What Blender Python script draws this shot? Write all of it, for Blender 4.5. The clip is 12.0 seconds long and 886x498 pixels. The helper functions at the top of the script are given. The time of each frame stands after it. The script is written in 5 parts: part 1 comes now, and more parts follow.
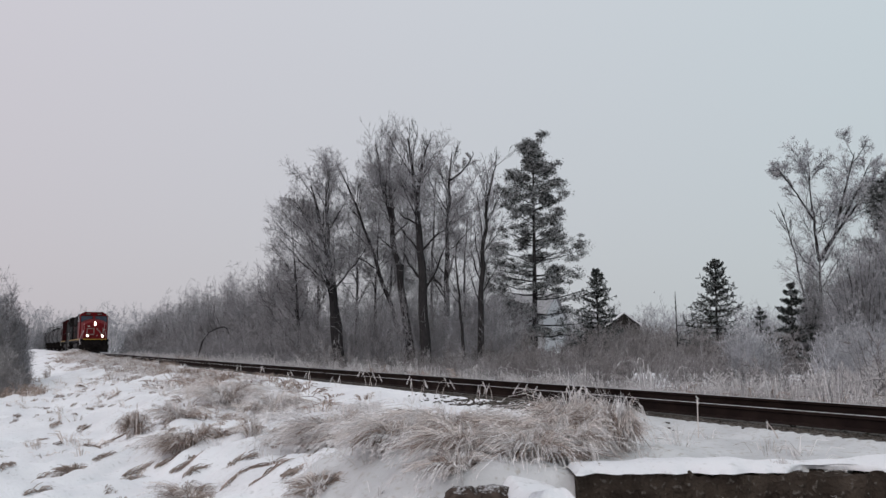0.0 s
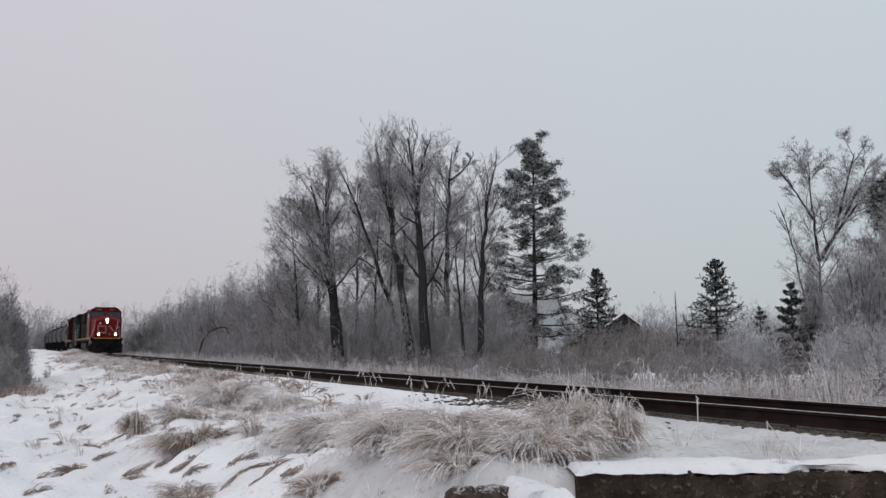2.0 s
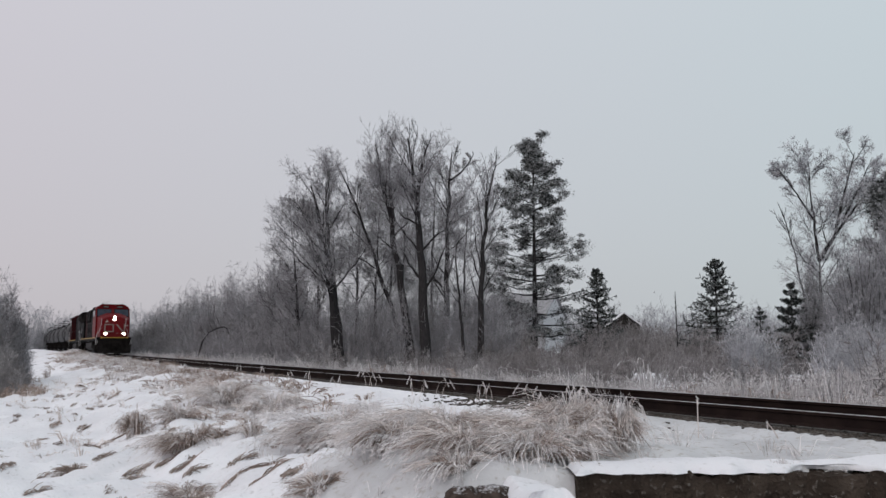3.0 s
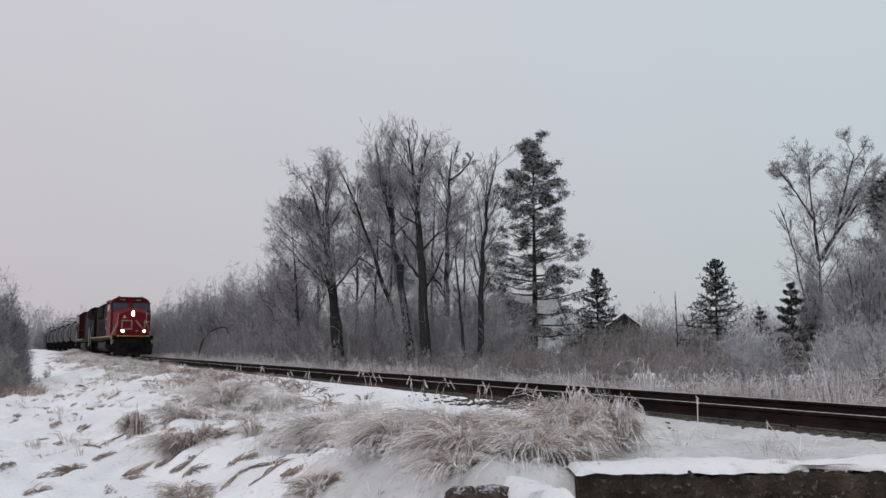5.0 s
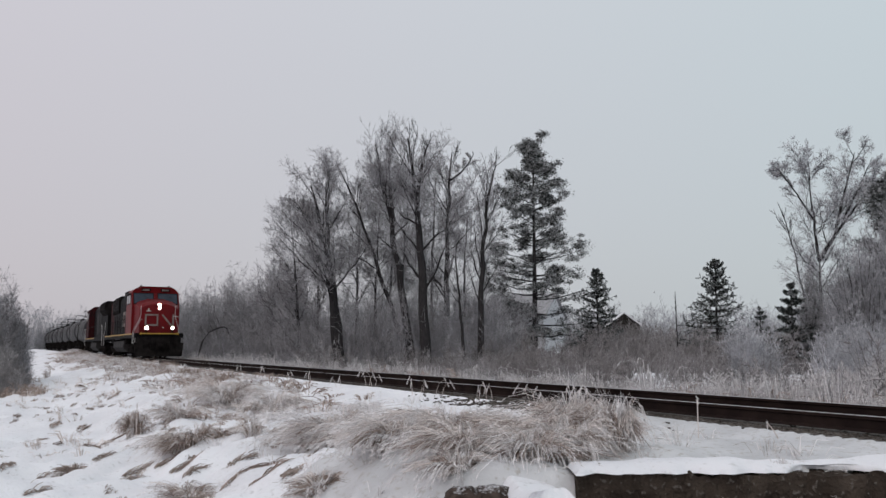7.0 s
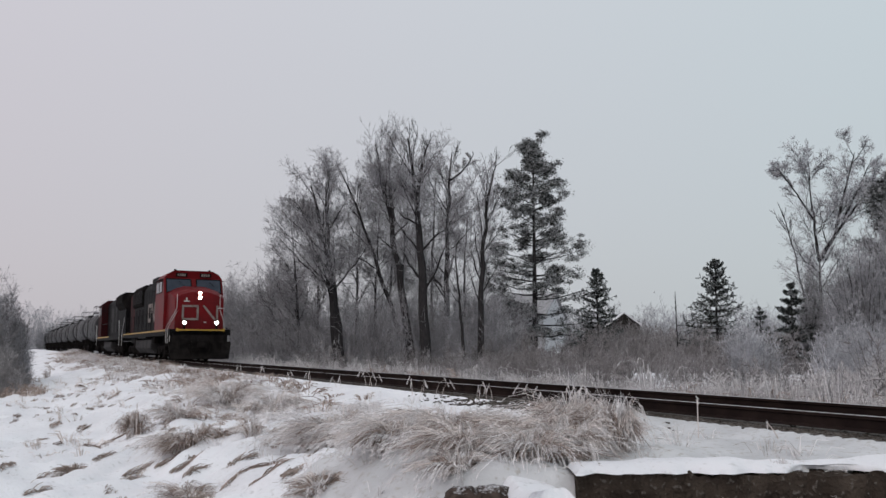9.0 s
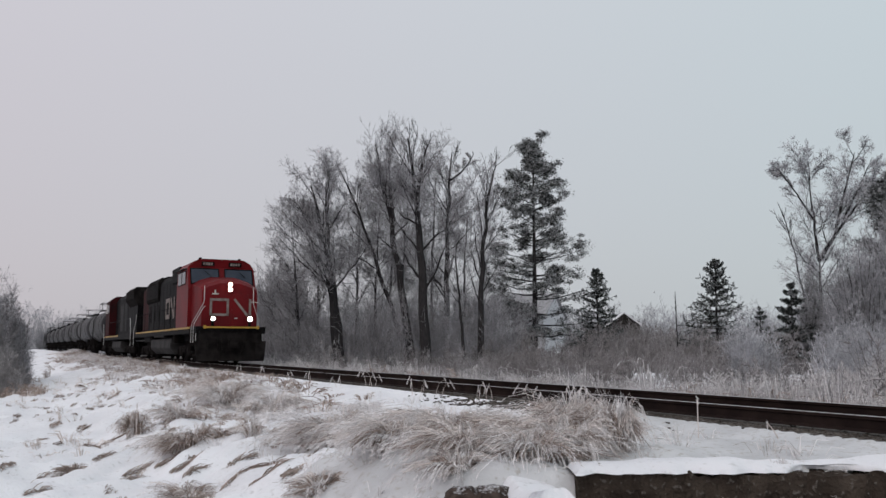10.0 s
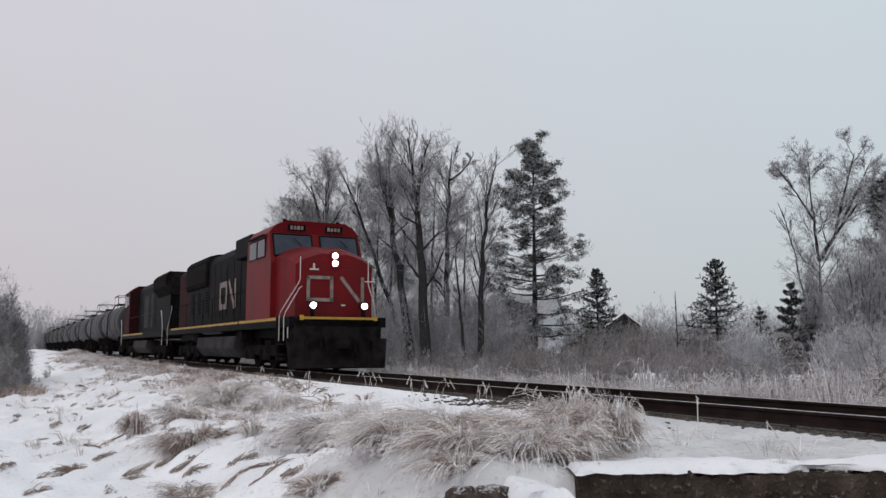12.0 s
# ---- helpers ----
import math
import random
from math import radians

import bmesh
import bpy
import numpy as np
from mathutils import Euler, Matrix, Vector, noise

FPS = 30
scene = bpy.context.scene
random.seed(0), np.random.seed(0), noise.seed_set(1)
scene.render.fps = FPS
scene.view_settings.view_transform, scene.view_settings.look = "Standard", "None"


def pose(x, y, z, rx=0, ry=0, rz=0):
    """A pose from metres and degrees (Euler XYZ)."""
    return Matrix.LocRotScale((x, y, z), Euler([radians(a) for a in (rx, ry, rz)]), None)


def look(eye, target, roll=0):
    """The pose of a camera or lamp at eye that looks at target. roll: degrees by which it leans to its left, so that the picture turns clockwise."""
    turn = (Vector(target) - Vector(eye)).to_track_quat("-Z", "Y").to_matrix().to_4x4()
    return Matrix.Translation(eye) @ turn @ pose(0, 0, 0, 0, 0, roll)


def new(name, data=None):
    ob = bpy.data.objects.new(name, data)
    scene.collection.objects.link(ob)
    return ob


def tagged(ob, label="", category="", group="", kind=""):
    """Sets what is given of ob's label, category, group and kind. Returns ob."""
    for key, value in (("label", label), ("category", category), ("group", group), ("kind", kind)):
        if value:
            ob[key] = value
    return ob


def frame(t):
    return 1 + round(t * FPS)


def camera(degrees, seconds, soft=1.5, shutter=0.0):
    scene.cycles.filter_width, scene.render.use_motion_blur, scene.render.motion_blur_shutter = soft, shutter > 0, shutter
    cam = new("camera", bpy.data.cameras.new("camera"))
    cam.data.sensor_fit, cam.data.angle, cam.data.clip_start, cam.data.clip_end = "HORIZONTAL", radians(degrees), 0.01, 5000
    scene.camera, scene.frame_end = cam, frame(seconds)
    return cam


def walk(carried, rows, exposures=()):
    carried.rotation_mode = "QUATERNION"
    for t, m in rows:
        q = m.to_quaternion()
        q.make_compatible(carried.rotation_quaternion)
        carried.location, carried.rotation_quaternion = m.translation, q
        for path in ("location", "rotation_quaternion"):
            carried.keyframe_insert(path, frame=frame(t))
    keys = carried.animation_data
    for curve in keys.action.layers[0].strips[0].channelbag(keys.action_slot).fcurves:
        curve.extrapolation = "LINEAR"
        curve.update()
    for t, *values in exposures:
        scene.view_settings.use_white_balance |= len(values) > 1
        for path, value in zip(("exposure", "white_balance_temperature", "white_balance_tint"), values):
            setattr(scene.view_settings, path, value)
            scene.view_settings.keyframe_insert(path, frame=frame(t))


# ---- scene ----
cam = camera(54.76, 12.0, soft=1.5)
EYE = (0.0, 0.0, 0.732)          # height 0 is the top of the rails
VIEW = pose(*EYE, 90 + 6.508, 0, 0)
walk(cam, [(0.0, VIEW), (12.0, VIEW)], exposures=[(0.0, 0.0), (10.0, 0.0), (12.0, 0.08)])

# ---- world and light: a high fog under an overcast sky ----
SUN_AZ, SUN_EL = radians(200), radians(40)
world = bpy.data.worlds.new("overcast")
scene.world = world
world.use_nodes = True
wn, wl = world.node_tree.nodes, world.node_tree.links
wn.clear()
w_sky = wn.new("ShaderNodeTexSky")
w_sky.sky_type, w_sky.sun_disc = "NISHITA", False
w_sky.sun_elevation, w_sky.sun_rotation = SUN_EL, SUN_AZ
w_sky.dust_density = 6.0
w_co = wn.new("ShaderNodeTexCoord")
w_sep = wn.new("ShaderNodeSeparateXYZ")
wl.new(w_co.outputs["Generated"], w_sep.inputs[0])
w_ramp = wn.new("ShaderNodeValToRGB")      # cloud brightness, horizon to zenith
w_ramp.color_ramp.elements[0].position, w_ramp.color_ramp.elements[0].color = 0.0, (0.505, 0.505, 0.524, 1)
w_ramp.color_ramp.elements[1].position, w_ramp.color_ramp.elements[1].color = 1.0, (0.80, 0.815, 0.85, 1)
e = w_ramp.color_ramp.elements.new(0.42)
e.color = (0.585, 0.60, 0.63, 1)
wl.new(w_sep.outputs["Z"], w_ramp.inputs[0])
w_side = wn.new("ShaderNodeMapRange")      # the sky is a little bluer to the east
w_side.inputs[1].default_value, w_side.inputs[2].default_value = -0.45, 0.45
wl.new(w_sep.outputs["X"], w_side.inputs[0])
w_tint = wn.new("ShaderNodeMix")
w_tint.data_type = "RGBA"
w_tint.inputs[6].default_value, w_tint.inputs[7].default_value = (1.03, 0.975, 1.0, 1), (0.945, 1.03, 1.035, 1)
wl.new(w_side.outputs[0], w_tint.inputs[0])
w_mul = wn.new("ShaderNodeMix")
w_mul.data_type, w_mul.blend_type = "RGBA", "MULTIPLY"
w_mul.inputs[0].default_value = 1.0
wl.new(w_ramp.outputs[0], w_mul.inputs[6])
wl.new(w_tint.outputs[2], w_mul.inputs[7])
w_bg = wn.new("ShaderNodeBackground")
w_bg.inputs[1].default_value = 1.0
wl.new(w_mul.outputs[2], w_bg.inputs[0])
w_bg2 = wn.new("ShaderNodeBackground")
w_bg2.inputs[1].default_value = 0.01
wl.new(w_sky.outputs[0], w_bg2.inputs[0])
w_add = wn.new("ShaderNodeAddShader")
wl.new(w_bg.outputs[0], w_add.inputs[0])
wl.new(w_bg2.outputs[0], w_add.inputs[1])
w_out = wn.new("ShaderNodeOutputWorld")
wl.new(w_add.outputs[0], w_out.inputs[0])

sun = new("sun", bpy.data.lights.new("sun", "SUN"))
sun.data.energy, sun.data.angle, sun.data.color = 0.5, radians(40), (1.0, 0.97, 0.93)
sun.matrix_basis = look((0, 0, 60), (0 - 60 * math.sin(SUN_AZ) / math.tan(SUN_EL), 0 - 60 * math.cos(SUN_AZ) / math.tan(SUN_EL), 0))


# ---- materials ----
def material(name, a, b, scale=4.0, rough=0.8, metal=0.0, bump=0.2, fine=40.0, c=None, c_from=0.6, top=None, top_from=0.35, island=0.0, bump_size=0.02, stretch=(1, 1, 1), obj_rand=0.0, spec=0.4):
    """Two-scale procedural surface: colours a and b mixed by broad noise, grains of c by fine noise, and top on faces that look up."""
    m = bpy.data.materials.new(name)
    m.use_nodes = True
    n, l = m.node_tree.nodes, m.node_tree.links
    p = n["Principled BSDF"]
    p.inputs["Roughness"].default_value, p.inputs["Metallic"].default_value = rough, metal
    p.inputs["Specular IOR Level"].default_value = spec
    co = n.new("ShaderNodeTexCoord")
    mp = n.new("ShaderNodeMapping")
    mp.inputs["Scale"].default_value = stretch
    l.new(co.outputs["Object"], mp.inputs[0])

    def noise_tex(s, d=4.0):
        t = n.new("ShaderNodeTexNoise")
        t.inputs["Scale"].default_value, t.inputs["Detail"].default_value = s, d
        l.new(mp.outputs[0], t.inputs["Vector"])
        return t.outputs["Fac"]

    def mix(f, x, y):
        t = n.new("ShaderNodeMix")
        t.data_type = "RGBA"
        for i, v in ((0, f), (6, x), (7, y)):
            if isinstance(v, (tuple, float, int)):
                t.inputs[i].default_value = (*v, 1) if isinstance(v, tuple) else v
            else:
                l.new(v, t.inputs[i])
        return t.outputs[2]

    def span(v, lo, hi):
        t = n.new("ShaderNodeMapRange")
        t.inputs[1].default_value, t.inputs[2].default_value = lo, hi
        l.new(v, t.inputs[0])
        return t.outputs[0]

    broad, grain = noise_tex(scale), noise_tex(fine, 3.0)
    col = mix(span(broad, 0.35, 0.65), a, b)
    if c:
        col = mix(span(grain, c_from, c_from + 0.12), col, c)
    if island or obj_rand:
        src = n.new("ShaderNodeNewGeometry").outputs["Random Per Island"] if island else n.new("ShaderNodeObjectInfo").outputs["Random"]
        hs = n.new("ShaderNodeHueSaturation")
        r = n.new("ShaderNodeMapRange")
        k = island or obj_rand
        r.inputs[3].default_value, r.inputs[4].default_value = 1 - k, 1 + k
        l.new(src, r.inputs[0])
        l.new(r.outputs[0], hs.inputs["Value"])
        l.new(col, hs.inputs["Color"])
        col = hs.outputs[0]
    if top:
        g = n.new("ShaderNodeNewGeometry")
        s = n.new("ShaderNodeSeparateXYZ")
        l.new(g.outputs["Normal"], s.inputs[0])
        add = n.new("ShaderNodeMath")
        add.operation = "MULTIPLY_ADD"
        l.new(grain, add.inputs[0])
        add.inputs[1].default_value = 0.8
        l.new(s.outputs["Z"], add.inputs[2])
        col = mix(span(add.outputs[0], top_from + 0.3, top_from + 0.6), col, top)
    l.new(col, p.inputs["Base Color"])
    if bump:
        bp = n.new("ShaderNodeBump")
        bp.inputs["Strength"].default_value, bp.inputs["Distance"].default_value = bump, bump_size
        l.new(grain, bp.inputs["Height"])
        l.new(bp.outputs[0], p.inputs["Normal"])
    return m


def glow(name, colour, strength):
    m = bpy.data.materials.new(name)
    m.use_nodes = True
    p = m.node_tree.nodes["Principled BSDF"]
    p.inputs["Base Color"].default_value = (*colour, 1)
    p.inputs["Emission Color"].default_value, p.inputs["Emission Strength"].default_value = (*colour, 1), strength
    return m


FROST = (0.62, 0.62, 0.65)
M_SNOW = material("snow", (0.71, 0.71, 0.74), (0.81, 0.81, 0.84), 0.9, 0.75, bump=0.45, fine=16, bump_size=0.05, spec=0.2, c=(0.62, 0.615, 0.63), c_from=0.60)
# a greyer snow with brown-grey flecks
M_SNOW_D = material("greyer flecked snow", (0.50, 0.50, 0.515), (0.63, 0.63, 0.645), 1.3, 0.8, bump=0.5, fine=14, bump_size=0.05, spec=0.15, c=(0.42, 0.40, 0.385), c_from=0.57)
M_BALLAST = material("ballast stone", (0.055, 0.046, 0.040), (0.10, 0.088, 0.078), 9, 0.9, fine=60, island=0.45, top=(0.42, 0.42, 0.44), top_from=1.12, spec=0.15)
M_RAIL = material("rusty rail", (0.018, 0.0128, 0.0122), (0.030, 0.021, 0.019), 3, 0.8, fine=45, bump=0.25, c=(0.05, 0.032, 0.026), c_from=0.66, spec=0.02)
M_RAILTOP = material("polished railhead", (0.50, 0.49, 0.49), (0.68, 0.67, 0.67), 1.2, 0.35, metal=0.9, bump=0.05)
M_TIE = material("creosoted timber", (0.042, 0.031, 0.026), (0.085, 0.064, 0.052), 2.5, 0.9, bump=0.5, fine=22, stretch=(6, 0.6, 6), obj_rand=0.3, c=(0.13, 0.10, 0.085), c_from=0.62)
M_RED = material("red engine paint", (0.140, 0.0052, 0.0078), (0.098, 0.0065, 0.0085), 1.1, 0.5, bump=0.05, fine=18, c=(0.085, 0.012, 0.012), c_from=0.61, spec=0.12)
M_BLACK = material("black engine paint", (0.004, 0.0036, 0.004), (0.008, 0.0075, 0.008), 1.6, 0.6, bump=0.1, fine=22, c=(0.024, 0.0235, 0.026), c_from=0.58, spec=0.03)
M_GRIME = material("grimy undercarriage iron", (0.007, 0.0062, 0.0062), (0.018, 0.0155, 0.015), 3.0, 0.9, bump=0.4, fine=26, spec=0.015)
# tank steel: top is a paler grey for faces that look up
M_TANK = material("dusty black tank steel, paler on upward faces", (0.014, 0.013, 0.0145), (0.034, 0.033, 0.035), 0.8, 0.5, bump=0.1, fine=9, c=(0.06, 0.059, 0.062), c_from=0.62, top=(0.12, 0.12, 0.129), top_from=0.80, obj_rand=0.3, spec=0.15)
M_FUEL = material("grey dusty fuel tank", (0.02, 0.019, 0.02), (0.045, 0.043, 0.043), 1.4, 0.6, bump=0.1, spec=0.03)
M_RED_D = material("sooty dark red paint", (0.060, 0.006, 0.008), (0.028, 0.007, 0.008), 0.9, 0.6, bump=0.1, c=(0.014, 0.011, 0.011), c_from=0.45, spec=0.02)
M_EMBLEM = material("dirty off-white paint", (0.24, 0.20, 0.185), (0.15, 0.115, 0.105), 5, 0.6, bump=0.05, spec=0.2)
M_YELLOW = material("yellow sill stripe", (0.42, 0.25, 0.03), (0.32, 0.19, 0.03), 4, 0.5, bump=0.05)
M_WHITE = material("off-white marking paint", (0.52, 0.50, 0.46), (0.40, 0.39, 0.36), 5, 0.6, bump=0.05)
M_RAILING = material("pale handrail steel", (0.55, 0.54, 0.53), (0.42, 0.41, 0.41), 9, 0.5, bump=0.05)
M_GLASS = material("dark cab glass", (0.018, 0.024, 0.04), (0.03, 0.037, 0.055), 2, 0.1, bump=0.0, spec=0.3)
M_LAMP = glow("lit headlamp", (1.0, 0.90, 0.74), 50.0)
M_BARK = material("dark wet bark", (0.024, 0.022, 0.023), (0.042, 0.039, 0.040), 5, 0.95, bump=0.6, fine=16, stretch=(3, 3, 0.7), c=(0.085, 0.082, 0.085), c_from=0.64, spec=0.08)
M_TWIG = material("rime on twigs", (0.23, 0.22, 0.23), (0.36, 0.35, 0.37), 0.5, 0.9, bump=0, fine=3, island=0.4, spec=0.1)
M_TWIG_W = material("heavy rime on twigs", (0.36, 0.36, 0.38), (0.55, 0.55, 0.58), 0.6, 0.9, bump=0, fine=3, island=0.35, spec=0.1)
M_WILLOW = material("rime on willow twigs", (0.27, 0.265, 0.28), (0.42, 0.415, 0.435), 0.7, 0.9, bump=0, fine=3, island=0.35, spec=0.1)
# far twigs: rime grey with the distance haze put into the colour
M_FARWOOD = material("rimed far woods, haze in colour", (0.30, 0.30, 0.32), (0.38, 0.38, 0.40), 0.1, 0.9, bump=0, fine=3, island=0.2, spec=0.1)
M_BRUSH = material("frosted brush", (0.165, 0.150, 0.149), (0.31, 0.295, 0.30), 0.5, 0.9, bump=0, fine=3, island=0.45, spec=0.1)
M_NEEDLE = material("pine needles with rime", (0.036, 0.040, 0.037), (0.060, 0.064, 0.060), 0.8, 0.85, bump=0, fine=4, island=0.4, c=(0.33, 0.335, 0.345), c_from=0.44, spec=0.08)
M_NEEDLE_D = material("spruce needles with rime", (0.042, 0.050, 0.047), (0.07, 0.078, 0.073), 0.8, 0.85, bump=0, fine=4, island=0.4, c=(0.28, 0.29, 0.30), c_from=0.48, spec=0.08)
M_GRASS = material("frosted dead grass", (0.53, 0.46, 0.43), (0.70, 0.65, 0.63), 1.2, 0.9, bump=0, fine=5, island=0.35, spec=0.1)
M_WEED = material("grey rime on weeds", (0.40, 0.375, 0.375), (0.60, 0.58, 0.59), 0.7, 0.9, bump=0, fine=4, island=0.4, spec=0.1)
M_GRASS_W = material("rime on dead grass", (0.60, 0.565, 0.56), (0.78, 0.76, 0.77), 1.2, 0.9, bump=0, fine=5, island=0.25, spec=0.1)
M_GRASS_B = material("brown matted grass", (0.25, 0.19, 0.165), (0.39, 0.325, 0.29), 1.2, 0.95, bump=0, fine=5, island=0.4, spec=0.05)
M_EARTH = material("frozen weathered wood", (0.030, 0.023, 0.019), (0.070, 0.055, 0.045), 3.5, 0.95, bump=1.0, fine=22, bump_size=0.06, c=(0.13, 0.115, 0.105), c_from=0.60, spec=0.03)
M_WOODWALL = material("weathered brown boards", (0.020, 0.017, 0.016), (0.038, 0.033, 0.031), 2, 0.9, bump=0.3, spec=0.05)
M_SIDING = material("pale house siding", (0.40, 0.41, 0.43), (0.46, 0.47, 0.49), 2, 0.8, bump=0.1)
M_SHINGLE = material("grey shingles", (0.22, 0.22, 0.23), (0.32, 0.32, 0.335), 3, 0.9, bump=0.3)


# ---- mesh helpers ----
def bm_mesh(name, bm, mat, smooth=False):
    me = bpy.data.meshes.new(name)
    bmesh.ops.recalc_face_normals(bm, faces=bm.faces)
    bm.to_mesh(me)
    bm.free()
    for m in (mat if isinstance(mat, (list, tuple)) else [mat]):
        me.materials.append(m)
    if smooth:
        me.polygons.foreach_set("use_smooth", [True] * len(me.polygons))
    return me


def part(name, bm, mat, parent=None, label="", smooth=False):
    ob = new(name, bm if isinstance(bm, bpy.types.Mesh) else bm_mesh(name, bm, mat, smooth))
    ob.parent = parent
    return tagged(ob, label)


def hexa(bm, pts):
    """Eight corners: four below, four above, in the same turn."""
    v = [bm.verts.new(p) for p in pts]
    for f in ((3, 2, 1, 0), (4, 5, 6, 7), (0, 1, 5, 4), (1, 2, 6, 5), (2, 3, 7, 6), (3, 0, 4, 7)):
        bm.faces.new([v[i] for i in f])
    return v


def box(bm, x0, x1, y0, y1, z0, z1):
    return hexa(bm, [(x0, y0, z0), (x1, y0, z0), (x1, y1, z0), (x0, y1, z0), (x0, y0, z1), (x1, y0, z1), (x1, y1, z1), (x0, y1, z1)])


def boxes(*bs):
    bm = bmesh.new()
    for b in bs:
        box(bm, *b)
    return bm


def bevelled(bm, w=0.03, seg=2):
    bmesh.ops.bevel(bm, geom=list(bm.edges), offset=w, segments=seg, affect="EDGES", profile=0.5, clamp_overlap=True)
    return bm


def loft(bm, rings, caps=True):
    vs = [[bm.verts.new(p) for p in r] for r in rings]
    for a, b in zip(vs, vs[1:]):
        for i in range(len(a)):
            j = (i + 1) % len(a)
            bm.faces.new((a[i], a[j], b[j], b[i]))
    if caps:
        bm.faces.new(vs[0][::-1])
        bm.faces.new(vs[-1])
    return bm


def rod(bm, pts, r, seg=6):
    """A bent bar of radius r through the points."""
    pts = [Vector(p) for p in pts]
    rings = []
    for i, p in enumerate(pts):
        d = (pts[min(i + 1, len(pts) - 1)] - pts[max(i - 1, 0)]).normalized()
        u = d.orthogonal().normalized() if abs(d.z) > 0.9 else d.cross(Vector((0, 0, 1))).normalized()
        w = d.cross(u)
        rings.append([p + r * (math.cos(2 * math.pi * k / seg) * u + math.sin(2 * math.pi * k / seg) * w) for k in range(seg)])
    return loft(bm, rings)


def disc_y(bm, x, z, y0, y1, r, seg=24, r1=None):
    r1 = r if r1 is None else r1
    return loft(bm, [[(x + q * math.cos(2 * math.pi * k / seg), y, z + q * math.sin(2 * math.pi * k / seg)) for k in range(seg)] for y, q in ((y0, r), (y1, r1))])


def disc_x(bm, y, z, x0, x1, r, seg=24, r1=None):
    r1 = r if r1 is None else r1
    return loft(bm, [[(x, y + q * math.cos(2 * math.pi * k / seg), z + q * math.sin(2 * math.pi * k / seg)) for k in range(seg)] for x, q in ((x0, r), (x1, r1))])


def mesh_np(name, v, f, mat):
    """A mesh from arrays of corners and quads."""
    me = bpy.data.meshes.new(name)
    me.vertices.add(len(v))
    me.vertices.foreach_set("co", np.asarray(v, np.float32).ravel())
    f = np.asarray(f, np.int32)
    me.loops.add(f.size)
    me.loops.foreach_set("vertex_index", f.ravel())
    me.polygons.add(len(f))
    me.polygons.foreach_set("loop_start", np.arange(0, f.size, f.shape[1], dtype=np.int32))
    me.polygons.foreach_set("use_smooth", np.ones(len(f), bool))
    me.update(calc_edges=True)
    me.validate()
    for m in (mat if isinstance(mat, (list, tuple)) else [mat]):
        me.materials.append(m)
    return me


def unit(v):
    return v / np.maximum(np.linalg.norm(v, axis=-1, keepdims=True), 1e-9)


BLADE = np.random.default_rng(3)


def stems(a, b, c, r0, r1, n=2, sides=3, wob=0.0):
    """Tapered tubes along the curves a-b-c, wandering by wob of their length: corners and quads."""
    N = len(a)
    r0, r1 = np.broadcast_to(r0, N), np.broadcast_to(r1, N)
    t = np.linspace(0, 1, n + 1)[None, :, None]
    p = (1 - t) ** 2 * a[:, None] + 2 * t * (1 - t) * b[:, None] + t ** 2 * c[:, None]
    if wob:
        p = p + BLADE.normal(size=p.shape) * np.sin(np.pi * t) * wob * np.linalg.norm(c - a, axis=1)[:, None, None]
    d = unit(np.gradient(p, axis=1))
    ref = np.where(np.abs(d[..., 2:3]) > 0.9, np.array([1.0, 0, 0]), np.array([0, 0, 1.0]))
    u = unit(np.cross(d, ref))
    w = np.cross(d, u)
    r = (r0[:, None] * (1 - t[..., 0]) + r1[:, None] * t[..., 0])[..., None]
    if sides == 2:       # a blade: one strip of quads, turned at random
        u = unit(np.cross(d, BLADE.normal(size=(N, 1, 3)) + 0 * d))
        v = np.stack([p - r * u, p + r * u], 2).reshape(-1, 3)
        base = (np.arange(N) * (n + 1) * 2)[:, None]
        k = np.arange(n)[None, :] * 2
        return v, np.stack([base + k, base + k + 1, base + k + 3, base + k + 2], -1).reshape(-1, 4)
    ring = [p + r * (math.cos(2 * math.pi * k / sides) * u + math.sin(2 * math.pi * k / sides) * w) for k in range(sides)]
    v = np.stack(ring, 2).reshape(-1, 3)
    base = (np.arange(N) * (n + 1) * sides)[:, None, None]
    k = np.arange(n)[None, :, None] * sides
    i = np.arange(sides)[None, None, :]
    j = (i + 1) % sides
    q = np.stack([base + k + i, base + k + j, base + k + sides + j, base + k + sides + i], -1).reshape(-1, 4)
    return v, q


def merge(*sets):
    vs, fs, o = [], [], 0
    for v, f in sets:
        vs.append(v)
        fs.append(f + o)
        o += len(v)
    return np.concatenate(vs), np.concatenate(fs)


# ---- the line of the railway ----
X0, Y0, TH0, K0, K1 = -3.037, 25.284, 0.4765, 0.000662, 0.00000837
SPEED, GAIN = 6.718, -0.0058
S = np.arange(-460.0, 60.5, 0.5)
S_IN = np.clip(S, -60, 40)
TH = TH0 + K0 * S_IN + K1 * S_IN ** 2
CX, CY = (np.concatenate([[0], np.cumsum((q[1:] + q[:-1]) / 4)]) for q in (np.sin(TH), -np.cos(TH)))
ZERO = int(np.argmin(np.abs(S)))
TX, TY = X0 + CX - CX[ZERO], Y0 + CY - CY[ZERO]


def on_line(s, d=0.0, z=0.0):
    """The place s metres along the line, d metres to the camera's side of it."""
    th = np.interp(s, S, TH)
    return np.array([np.interp(s, S, TX) - d * np.cos(th), np.interp(s, S, TY) - d * np.sin(th), z])


